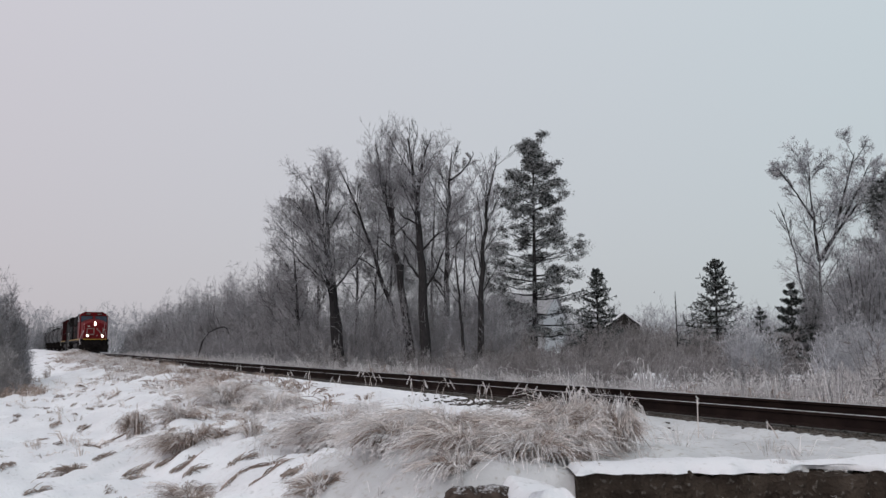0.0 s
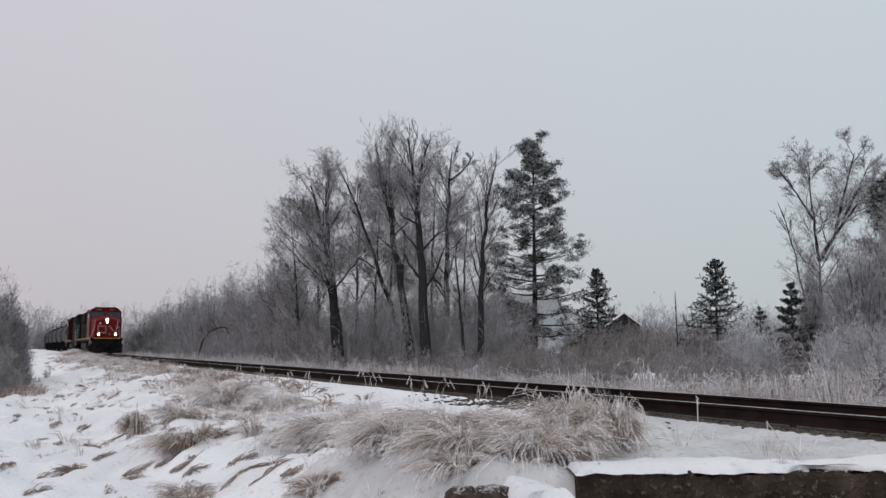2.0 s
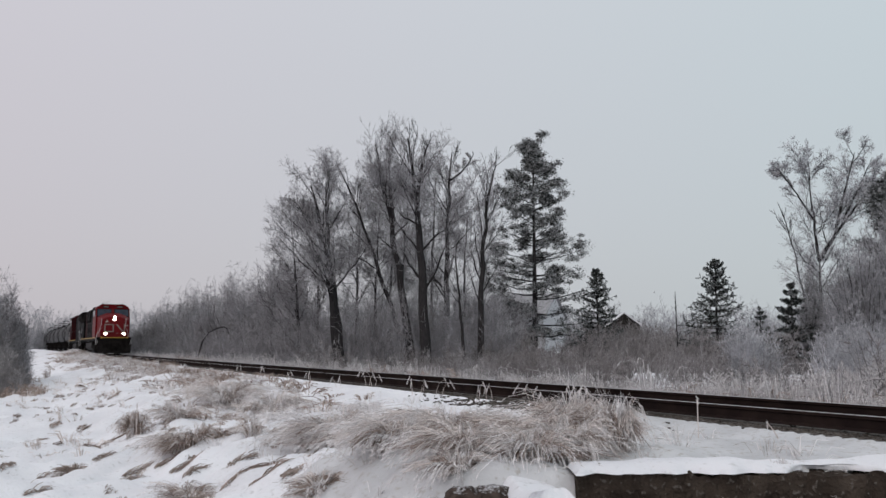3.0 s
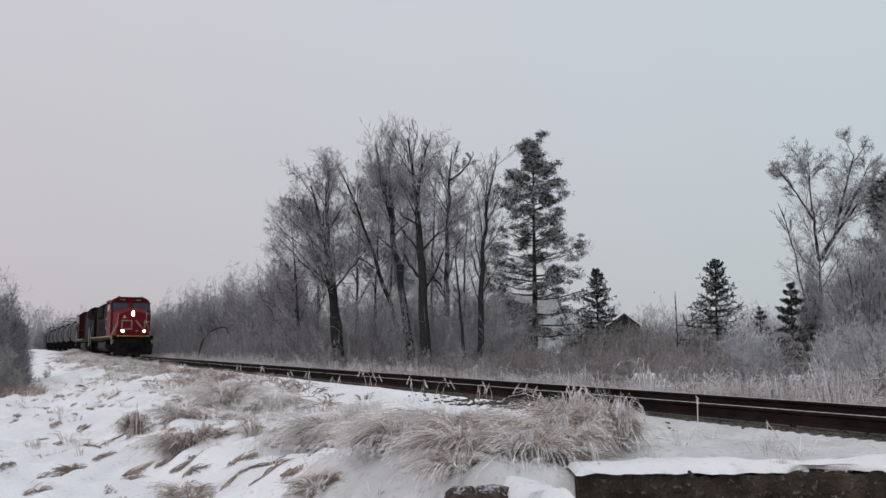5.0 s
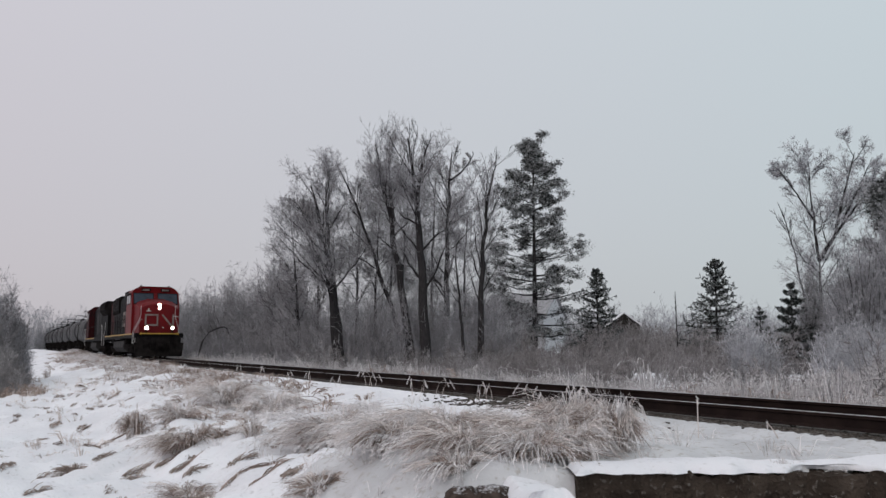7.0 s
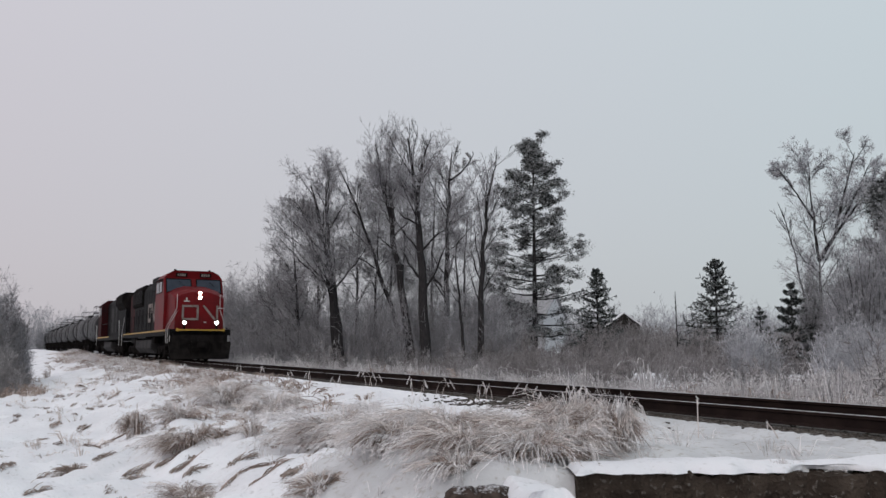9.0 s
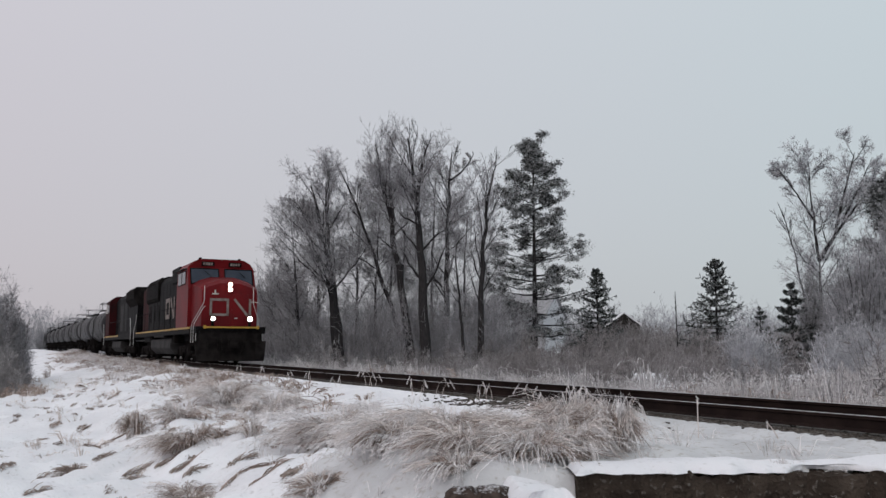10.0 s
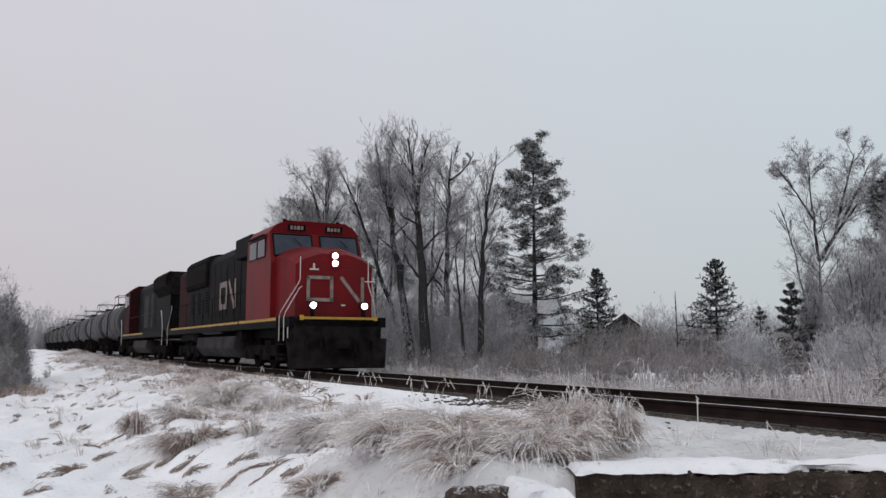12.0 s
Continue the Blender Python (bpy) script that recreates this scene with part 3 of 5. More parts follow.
    # front corner steps, handrails
    for side in (-1, 1):
        bm = bmesh.new()
        for k in range(4):
            y0, y1 = sorted((side * 1.18, side * 1.52))
            box(bm, -1.25, -0.55, y0, y1, 0.48 + 0.3 * k, 0.52 + 0.3 * k)
        box(bm, -1.30, -1.26, min(side * 1.15, side * 1.54), max(side * 1.15, side * 1.54), 0.4, 1.6)
        part("step_well", bm, M_GRIME, e)
        q = 1.17 if side < 0 else 0.96
        low = [(-0.90, -1.52, 1.75), (-0.95, -1.54, 1.62), (-0.95, -1.54, 0.90)] if side < 0 else [(-0.2, 1.2, 1.95), (-0.2, 1.22, 1.6)]
        railing(e, [(-0.15, side * q, 3.35), (-0.15, side * q, 2.68), (-0.20, side * (q + 0.03), 2.58)] + low, 0.014)
        if side < 0:
            railing(e, [(-0.10, side * (q - 0.05), 2.48), (-0.12, side * (q + 0.03), 2.42), (-0.42, side * 1.50, 1.75), (-0.46, side * 1.54, 1.60), (-0.46, side * 1.54, 0.90)], 0.014)
        railing(e, [(-L + 0.5, side * 1.5, 0.8), (-L + 0.5, side * 1.5, 1.7), (-L + 1.2, side * 1.45, 2.55), (-L + 1.2, side * 1.45, 2.75)])
        railing(e, [(-19.9, side * 1.46, 2.62), (-5.1, side * 1.46, 2.62)], 0.014, mat=M_BLACK if side > 0 else M_GRIME)
        for k in range(9):
            part("rail_post", rod(bmesh.new(), [(-19.9 + 1.85 * k, side * 1.46, 1.6), (-19.9 + 1.85 * k, side * 1.46, 2.62)], 0.014), M_GRIME, e)
        railing(e, [(-0.35, side * 1.45, 0.98), (-0.35, side * 1.45, 1.3), (-0.2, side * 1.3, 1.42)], 0.02)
    railing(e, [(-0.15, 0.85, 2.68), (-0.15, 1.2, 2.68)], 0.016)
    MOVING.append((e, 0.0, 4.1, 17.4))
    return e


def second_engine():
    """The second engine runs backwards: radiator end ahead, cab at the rear."""
    e = tagged(new("locomotive"), "dusty black and red freight locomotive coupled cab to the rear", "locomotive", group="locomotives of the train")
    L = 19.6
    part("frame_sill", bevelled(boxes((-L, 0, -1.5, 1.5, 1.25, 1.58)), 0.02, 1), M_BLACK, e)
    part("side_stripe", boxes(*[(-18.2 + 1.05 * k, -17.4 + 1.05 * k, -1.512, -1.49, 1.46, 1.56) for k in range(10)]), M_YELLOW, e, "broken pale stripe")
    bm = bmesh.new()
    hp = lambda t, w: [(-w, 1.58), (-w, t - 0.35), (-w + 0.25, t), (w - 0.25, t), (w, t - 0.35), (w, 1.58)]
    loft(bm, [[(x, y, z) for y, z in hp(4.68, 0.98)] for x in (-14.5, -6.2)])
    hood = part("long_hood", bm, M_BLACK, e, "dusty black engine hood")
    for k in range(8):
        part("hood_door", boxes((-14.3 + 0.98 * k, -13.4 + 0.98 * k, -1.0, -0.975, 1.9, 3.9)), M_FUEL if k in (3, 4, 6) else M_BLACK, hood)
    bm = bmesh.new()
    loft(bm, [[(x, y, z) for y, z in hp(4.68, 1.0)] for x in (-6.2, -1.2)])
    part("rear_hood", bm, M_BLACK, e, "sooty black rear end of the hood")
    bm = bmesh.new()
    ip = [(-1.0, 3.5), (-1.32, 3.95), (-1.32, 4.5), (-1.1, 4.74), (1.1, 4.74), (1.32, 4.5), (1.32, 3.95), (1.0, 3.5)]
    loft(bm, [[(x, y, z) for y, z in ip] for x in (-5.4, -1.0)])
    part("radiator", bm, M_GRIME, e, "dark overhanging radiator wings")
    bm = bmesh.new()
    loft(bm, [[(x, y, z) for y, z in ((-1.53, 1.58), (-1.53, 4.35), (-1.0, 4.78), (1.0, 4.78), (1.53, 4.35), (1.53, 1.58))] for x in (-17.3, -14.5)])
    cab = part("cab", bm, M_RED_D, e, "dark red cab")
    for xa, xb in ((-15.7, -14.9), (-16.9, -16.1)):
        part("side_window", boxes((xa, xb, -1.545, -1.52, 3.50, 4.10)), M_GLASS, cab)
    part("window_frame", boxes((-16.98, -16.02, -1.55, -1.535, 4.10, 4.17), (-16.98, -16.02, -1.55, -1.535, 3.43, 3.50), (-16.98, -16.9, -1.55, -1.535, 3.50, 4.10), (-16.1, -16.02, -1.55, -1.535, 3.50, 4.10)), M_WHITE, cab)
    bm = bmesh.new()
    loft(bm, [[(x, y, z) for y, z in ((-1.25, 1.58), (-1.25, t - 0.2), (-0.9, t), (0.9, t), (1.25, t - 0.2), (1.25, 1.58))] for x, t in ((-18.9, 3.3), (-17.3, 3.75))])
    part("nose", bevelled(bm, 0.05, 2), M_RED_D, e)
    bm = bmesh.new()
    loft(bm, [[(x, y, z) for y, z in ((-1.36, 1.12), (-1.40, 0.66), (-1.1, 0.33), (1.1, 0.33), (1.40, 0.66), (1.36, 1.12))] for x in (-13.0, -7.0)])
    part("fuel_tank", bevelled(bm, 0.05, 2), M_FUEL, e, "grey dusty fuel tank")
    for x in (-0.5, -L + 0.5):
        for side in (-1, 1):
            part("step_well", boxes(*[(x - 0.35, x + 0.35, min(side * 1.15, side * 1.52), max(side * 1.15, side * 1.52), 0.48 + 0.3 * k, 0.52 + 0.3 * k) for k in range(4)]), M_GRIME, e)
            railing(e, [(x + 0.3, side * 1.52, 0.8), (x + 0.3, side * 1.52, 1.7), (x - 0.4, side * 1.48, 2.6), (x - 0.9, side * 1.46, 2.62)])
    railing(e, [(-14.4, -1.46, 2.62), (-1.4, -1.46, 2.62)], 0.014, mat=M_FUEL)
    part("coupler", bevelled(boxes((-0.2, 0.7, -0.12, 0.12, 0.72, 0.98)), 0.03, 1), M_GRIME, e)
    truck(e, -3.9, (-1.95, 0, 1.95), 0.53)
    truck(e, -15.9, (-1.95, 0, 1.95), 0.53)
    MOVING.append((e, 22.3, 3.9, 15.9))


TANK_MESH = {}


def tank_car(at, k):
    t = tagged(new("tank_car"), "dusty black tank car with a railed platform on top", "tank car", group="tank cars of the train")
    L, R, zc = 15.2, 1.48, 2.62

    def once(key, make):
        if key not in TANK_MESH:
            TANK_MESH[key] = make()
        return TANK_MESH[key]

    def barrel():
        bm, n = bmesh.new(), 32
        prof = [(-0.55, 0.0), (-0.56, 0.5), (-0.66, 0.95), (-0.85, 1.28), (-1.1, 1.44), (-1.4, R)]
        prof = [(x, r) for x, r in prof if r > 0] + [(-L + 1.4, R)] + [(-L - x, r) for x, r in prof[::-1][1:] if r > 0]
        loft(bm, [[(x, r * math.cos(2 * math.pi * i / n), zc + r * math.sin(2 * math.pi * i / n)) for i in range(n)] for x, r in prof])
        return bm_mesh("tank", bm, M_TANK, True)

    def band():
        return bm_mesh("tank_band", disc_x(bmesh.new(), 0, zc, -0.04, 0.04, R + 0.015, 32), M_GRIME)

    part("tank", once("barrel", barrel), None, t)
    for x in (-3.4, -L / 2, -L + 3.4):
        part("tank_band", once("band", band), None, t).location.x = x
    for key, x0, sg in (("sill_a", 0.0, -1), ("sill_b", -L, 1)):
        def sill():
            bm = bmesh.new()
            for xa, xb, y0, y1, z0, z1 in ((-0.6, 2.6, -0.35, 0.35, 0.75, 1.15), (0.0, 0.25, -1.5, 1.5, 0.95, 1.15), (1.7, 2.2, -1.3, 1.3, 1.0, 1.5)):
                xs = sorted((x0 + sg * xa, x0 + sg * xb))
                box(bm, *xs, y0, y1, z0, z1)
            return bm_mesh("stub_sill", bm, M_GRIME)

        part("stub_sill", once(key, sill), None, t)
    part("platform", once("deck", lambda: bm_mesh("platform", boxes((-L / 2 - 1.3, -L / 2 + 1.3, -0.95, 0.95, 4.12, 4.17), (-L / 2 - 0.3, -L / 2 + 0.3, -0.3, 0.3, 4.0, 4.42)), M_TANK)), None, t)

    def rails():
        bm = bmesh.new()
        a, b = -L / 2 - 1.3, -L / 2 + 1.3
        for y in (-0.95, 0.95):
            rod(bm, [(a, y, 4.15), (a, y, 4.82), (b, y, 4.82), (b, y, 4.15)], 0.026)
        for x in (a, b):
            rod(bm, [(x, -0.95, 4.82), (x, 0.95, 4.82)], 0.026)
        return bm_mesh("platform_railing", bm, M_GRIME)

    part("platform_railing", once("rails", rails), None, t)

    def ladder():
        bm = bmesh.new()
        for x in (-L / 2 - 0.25, -L / 2 + 0.25):
            rod(bm, [(x, -1.0, 4.15), (x, -1.56, 3.2), (x, -1.6, 2.2), (x, -1.56, 1.0)], 0.025)
        for j in range(9):
            rod(bm, [(-L / 2 - 0.25, -1.58, 1.1 + 0.3 * j), (-L / 2 + 0.25, -1.58, 1.1 + 0.3 * j)], 0.018, 5)
        return bm_mesh("ladder", bm, M_GRIME)

    part("ladder", once("ladder", ladder), None, t)
    truck(t, -2.0, (-0.89, 0.89), 0.46)
    truck(t, -L + 2.0, (-0.89, 0.89), 0.46)
    MOVING.append((t, at, 2.0, L - 2.0))


lead_engine()
second_engine()
for k in range(13):
    tank_car(43.3 + 16.3 * k, k)


# ---- trees and brush ----
def kids(par, per, t0, t1, length, spread, up, gen, r_k=0.55, taper_len=0.5):
    """Branches that leave the parents (a, b, c, r) at random heights."""
    a, b, c, r = par
    n = len(a)
    idx = np.repeat(np.arange(n), per)
    t = gen.uniform(t0, t1, len(idx))[:, None]
    A, B, C = a[idx], b[idx], c[idx]
    p = (1 - t) ** 2 * A + 2 * t * (1 - t) * B + t ** 2 * C
    d = unit(2 * (1 - t) * (B - A) + 2 * t * (C - B))
    side = unit(np.cross(d, gen.normal(size=d.shape)))
    ang = np.radians(gen.normal(spread, spread * 0.22, len(idx)))[:, None]
    dr = unit(d * np.cos(ang) + side * np.sin(ang))
    plen = np.linalg.norm(C - A, axis=1)[:, None]
    ln = plen * length * gen.uniform(0.6, 1.25, t.shape) * (1 - taper_len * t)
    mid = p + dr * ln * 0.5
    end = mid + unit(dr + np.array([0, 0, up]) + gen.normal(0, 0.18, dr.shape)) * ln * 0.5
    rr = r[idx] * (1 - 0.75 * t[:, 0]) * r_k
    return p, mid, end, rr


def bare_tree(name, trunks, seed, label, rime=M_TWIG, per=(9, 8, 7, 5), twig_r=0.006, up=0.5, spread=38, first=0.3, group="bare trees along the line", l1=0.36, bark=None, top=0, top_from=0.72):
    """trunks: (radius, three (x, y, z) points) of each stem from the foot; the last `top` boughs stay bare of fine twigs."""
    g = np.random.default_rng(seed)
    tree = tagged(new(name), label, "tree", group=group)
    a, b, c = (np.array([t[1][i] for t in trunks], float) for i in range(3))
    root = a[0].copy()
    a, b, c = a - root, b - root, c - root
    tree.location = root
    lv0 = (a, b, c, np.array([t[0] for t in trunks]))
    ln = np.linalg.norm(c - a, axis=1)
    share = np.maximum(3, np.round(per[0] * (ln / ln.max()) ** 0.8)).astype(int)
    lv1 = kids(lv0, share, first, 0.80 if top else 0.95, l1, spread, up, g, 0.36, 0.5)
    lv2 = kids(lv1, per[1], 0.15, 1.0, 0.50, spread, up * 0.6, g, 0.5, 0.3)
    lv3 = kids(lv2, per[2], 0.1, 1.0, 0.52, spread * 1.1, up * 0.3, g, 0.5, 0.25)
    lv4 = kids(lv3, per[3], 0.1, 1.0, 0.60, spread * 1.15, up * 0.2, g, 0.7, 0.25)
    part("trunk", mesh_np("trunk", *stems(*lv0[:3], lv0[3] * 0.9, lv0[3] * 0.06 + 0.012, 16, 8, 0.0035), bark or M_BARK), None, tree)
    sets = [stems(*lv1[:3], np.maximum(lv1[3] * 0.8, 0.017), 0.008, 7, 4, 0.015), stems(*lv2[:3], np.maximum(lv2[3] * 0.45, 0.009), 0.006, 4, 3, 0.02)]
    if top:
        t1 = kids(lv0, np.maximum(4, np.round(top * ln / ln.max())).astype(int), top_from, 0.99, l1 * 0.5, 30, 0.7, g, 0.5, 0.3)
        t2 = kids(t1, 5, 0.2, 1.0, 0.42, 34, 0.5, g, 0.6, 0.2)
        t3 = kids(t2, 2, 0.3, 1.0, 0.45, 36, 0.4, g, 0.6, 0.2)
        sets += [stems(*t1[:3], 0.018, 0.009, 5, 4, 0.02), stems(*t2[:3], 0.009, 0.006, 3, 3, 0.02), stems(*t3[:3], 0.006, 0.005, 2, 3)]
    tagged(part("branchwork", mesh_np("branchwork", *merge(*sets), bark or M_BARK), None, tree), kind="stuff")
    tw = merge(stems(*lv3[:3], twig_r * 1.35, twig_r, 2, 2), stems(*lv4[:3], twig_r * 1.1, twig_r * 0.85, 1, 2))
    part("crown", mesh_np("crown", *tw, rime), None, tree, "fine twigs white with rime")
    return tree


def needle_tree(name, x, y, h, rad, seed, label, pine=True, mat=None, bare=0.1):
    """A conifer: boughs round a straight stem; a pine bears needle clumps in plates, a spruce fringed shoots."""
    g = np.random.default_rng(seed)
    z0 = ground_z(x, y) - 0.1
    tree = tagged(new(name), label, "tree", group="evergreen trees")
    tree.location = (x, y, z0)
    one = np.array([[0.0, 0, 0]])
    part("trunk", mesh_np("trunk", *stems(one, one + [0, 0, h * 0.5], one + [0, 0, h * 0.985], 0.012 * h + 0.03, 0.025, 12, 8), M_BARK), None, tree)
    up = np.array([0, 0, 1.0])
    if pine:
        n = int(h * 6.0)
        t = np.sort(np.linspace(bare, 0.97, n) + g.uniform(-0.02, 0.02, n))
        env = np.interp(t, [0.08, 0.16, 0.27, 0.45, 0.6, 0.78, 0.9, 1.0], [0.55, 0.95, 1.05, 0.98, 0.76, 0.50, 0.32, 0.16]) * g.choice([0.5, 0.75, 0.95, 1.1], n) * g.uniform(0.9, 1.08, n)
        rise = np.interp(t, [0, 0.45, 1], [-0.18, 0.12, 0.7])[:, None]
    else:
        tiers = int(h * 2.6)
        t = np.repeat(np.linspace(0.03, 0.94, tiers), 9) + g.normal(0, 0.008, tiers * 9)
        t = np.clip(t, 0.02, 0.97)
        n = len(t)
        env = (1 - t) ** 0.9 * g.uniform(0.7, 1.12, n) + 0.02
        rise = np.interp(t, [0, 0.5, 1], [-0.30, 0.0, 0.75])[:, None]
    az = g.uniform(0, 6.283, n)
    ln = (rad * env)[:, None]
    a = np.stack([0 * t, 0 * t, h * t], 1)
    dr = np.stack([np.cos(az), np.sin(az), 0 * az], 1)
    b = a + dr * ln * 0.55 + up * rise * ln * 0.5
    c = a + dr * ln + up * (rise + (0.12 if pine else 0.18)) * ln
    lb = (a, b, c, 0.004 * h * (1.1 - t) + 0.012)
    tagged(part("branchwork", mesh_np("branchwork", *stems(a, b, c, lb[3], 0.008, 5, 4, 0.02), M_BARK), None, tree), kind="stuff")
    sh = kids(lb, 9, 0.3 if pine else 0.12, 1.0, 0.34 if pine else 0.30, 46, 0.25 if pine else 0.05, g, 0.5, 0.45)
    if pine:
        sh = tuple(np.concatenate([q, w]) for q, w in zip(sh, (b + (c - b) * 0.6, c, c + dr * 0.25 + up * 0.1, lb[3])))
    tagged(part("shoot_growth", mesh_np("shoot_growth", *stems(*sh[:3], 0.010, 0.006, 2, 3), M_BARK), None, tree), kind="stuff")
    if pine:
        # flattened clumps at the shoots' ends
        idx = np.repeat(np.arange(len(sh[0])), 72)
        size = g.uniform(0.14, 0.36, len(sh[0]))[idx][:, None]
        p = sh[2][idx] + g.normal(size=(len(idx), 3)) * size * np.array([0.62, 0.62, 0.34])
        d = unit(unit(g.normal(size=p.shape)) + up * 0.55 + (p - sh[2][idx]) / size * 0.5)
        l, r0 = g.uniform(0.09, 0.17, len(idx))[:, None], 0.024
    else:
        idx = np.repeat(np.arange(len(sh[0])), 24)
        u = g.uniform(0.0, 1.05, len(idx))[:, None]
        p = (1 - u) ** 2 * sh[0][idx] + 2 * u * (1 - u) * sh[1][idx] + u ** 2 * sh[2][idx]
        d = unit(unit(g.normal(size=p.shape)) + unit(sh[2][idx] - sh[0][idx]) * 0.9)
        l, r0 = g.uniform(0.06, 0.12, len(idx))[:, None], 0.019
    part("needles", mesh_np("needles", *stems(p, p + d * l * 0.5, p + d * l, r0, 0.008, 1, 2), mat or (M_NEEDLE if pine else M_NEEDLE_D)), None, tree, "dark needles dusted with rime")
    return tree


def brush(name, x, y, h, r, n, seed, mat, label, category="brush", kind="stuff", upright=0.85, twig_r=0.006, levels=2, foot=0.5):
    """A thicket: stems from scattered feet, with side twigs. x, y, h, r: arrays of clumps or one place."""
    g = np.random.default_rng(seed)
    x, y, h, r = (np.atleast_1d(np.asarray(q, float)) for q in (x, y, h, r))
    k = max(len(x), len(y), len(h), len(r))
    x, y, h, r = (np.broadcast_to(q, k) for q in (x, y, h, r))
    clear = np.abs(off_line(x, y)[1]) > np.minimum(r, 4.0) + 2.0        # keep the line itself clear
    x, y, h, r = x[clear], y[clear], h[clear], r[clear]
    k = len(x)
    idx = np.repeat(np.arange(k), n)
    fr = r[idx] * np.sqrt(g.uniform(0, 1, len(idx))) * foot
    fa = g.uniform(0, 6.283, len(idx))
    px, py = x[idx] + fr * np.cos(fa), y[idx] + fr * np.sin(fa)
    a = np.stack([px, py, height(px, py) - 0.03], 1)
    tilt = g.uniform(0.0, 1.0, len(idx))
    out = np.stack([np.cos(fa), np.sin(fa), 0 * fa], 1) * (r[idx] * tilt)[:, None] * upright + g.normal(0, 0.10, (len(idx), 3)) * h[idx][:, None]
    hh = h[idx] * np.sqrt(1.08 - tilt ** 2) * g.uniform(0.6, 1.0, len(idx))
    up = np.stack([0 * hh, 0 * hh, hh], 1)
    b = a + up * 0.55 + out * 0.3
    c = a + up + out
    lv = (a, b, c, np.full(len(a), twig_r * 2))
    l1 = kids(lv, 6, 0.15, 1.0, 0.40, 40, 0.35, g, 0.8, 0.4)
    sets = [stems(*lv[:3], twig_r * 1.8, twig_r, 3, 3), stems(*l1[:3], twig_r * 1.4, twig_r, 2, 2)]
    if levels > 1:
        l2 = kids(l1, 5, 0.1, 1.0, 0.5, 48, 0.15, g, 0.8, 0.3)
        sets.append(stems(*l2[:3], twig_r * 1.3, twig_r * 0.9, 1, 2))
    ob = new(name, mesh_np(name, *merge(*sets), mat))
    return tagged(ob, label, category, kind=kind)


def bush(name, x, y, h, r, n, seed, mat, label, twig=0.45, twig_r=0.006, lift=0.6, low=0.0, group="frosted bushes"):
    """One rounded bush: a lumpy dome filled with fine twigs on dark stems."""
    g = np.random.default_rng(seed)
    t = tagged(new(name), label, "bush", group=group)
    z0 = ground_z(x, y)
    t.location = (x, y, z0)
    az, el = g.uniform(0, 6.283, n), np.arcsin(g.uniform(low, 1, n))
    dr = np.stack([np.cos(az) * np.cos(el), np.sin(az) * np.cos(el), np.sin(el)], 1)
    lump = 1 + 0.16 * np.sin(3 * az + seed) * np.cos(4 * el) + 0.12 * np.sin(7 * az + 2 * seed) * np.sin(6 * el + seed)
    rad = lump * g.uniform(0, 1, n) ** 0.40 + g.normal(0, 0.06, n)
    p = dr * rad[:, None] * np.array([r, r, h]) * 0.93
    d = unit(dr * 0.5 + np.array([0, 0, lift]) + g.normal(0, 0.5, p.shape))
    l = (twig * g.uniform(0.6, 1.3, n))[:, None]
    lv = (p - d * l * 0.6, p, p + unit(d + g.normal(0, 0.3, d.shape)) * l * 0.5, np.full(n, twig_r))
    l1 = kids(lv, 5, 0.1, 1.0, 0.55, 45, 0.2, g, 0.8, 0.3)
    part("crown", mesh_np("crown", *merge(stems(*lv[:3], twig_r * 1.3, twig_r, 2, 2), stems(*l1[:3], twig_r, twig_r * 0.8, 1, 2)), mat), None, t, "fine twigs furred with rime")
    k = max(8, n // 28)
    q = p[:k]
    foot = np.stack([q[:, 0] * 0.3, q[:, 1] * 0.3, -0.05 + 0 * q[:, 0]], 1)
    tagged(part("stem_growth", mesh_np("stem_growth", *stems(foot, q * [0.55, 0.55, 0.6], q, 0.02, 0.008, 4, 4, 0.02), M_BARK), None, t, "dark thin stems"), kind="stuff")
    return t


EYE_Z = EYE[2]


def leaf_tree(y, marks, **kw):
    """A bare tree at distance y whose stems pass through (side slope, rise slope) marks; None stands on the ground."""
    tr = []
    for i, (r, stem) in enumerate(marks):
        tr.append((r, [(kk * y, y + 0.35 * j * (-1) ** i * (i > 0), ground_z(kk * y, y) - 0.15 if zz is None else EYE_Z + zz * y) for j, (kk, zz) in enumerate(stem)]))
    return bare_tree(trunks=tr, **kw)


# the grove of tall poplars
G = "tall bare frosted poplar with dark trunk in the grove"
leaf_tree(52, [(0.36, [(-0.1185, None), (-0.129, 0.11), (-0.1570, 0.190)]), (0.30, [(-0.1205, None), (-0.137, 0.12), (-0.1370, 0.193)]), (0.12, [(-0.1359, 0.1145), (-0.160, 0.150), (-0.181, 0.178)])], name="poplar", seed=11, label="broad bare frosted poplar with a double dark trunk", per=(15, 10, 9, 6), first=0.28, l1=0.42, spread=44)
leaf_tree(56, [(0.13, [(-0.165, None), (-0.172, 0.08), (-0.180, 0.150)])], name="poplar", seed=12, label="lower bare frosted poplar at the edge of the grove", per=(18, 10, 8, 6), first=0.12, l1=0.42)
leaf_tree(54, [(0.20, [(-0.038, None), (-0.086, 0.135), (-0.1218, 0.208)])], name="poplar", seed=13, label="leaning half-dead bare poplar in the grove", per=(8, 7, 6, 4), top=8, top_from=0.6, first=0.4, l1=0.28)
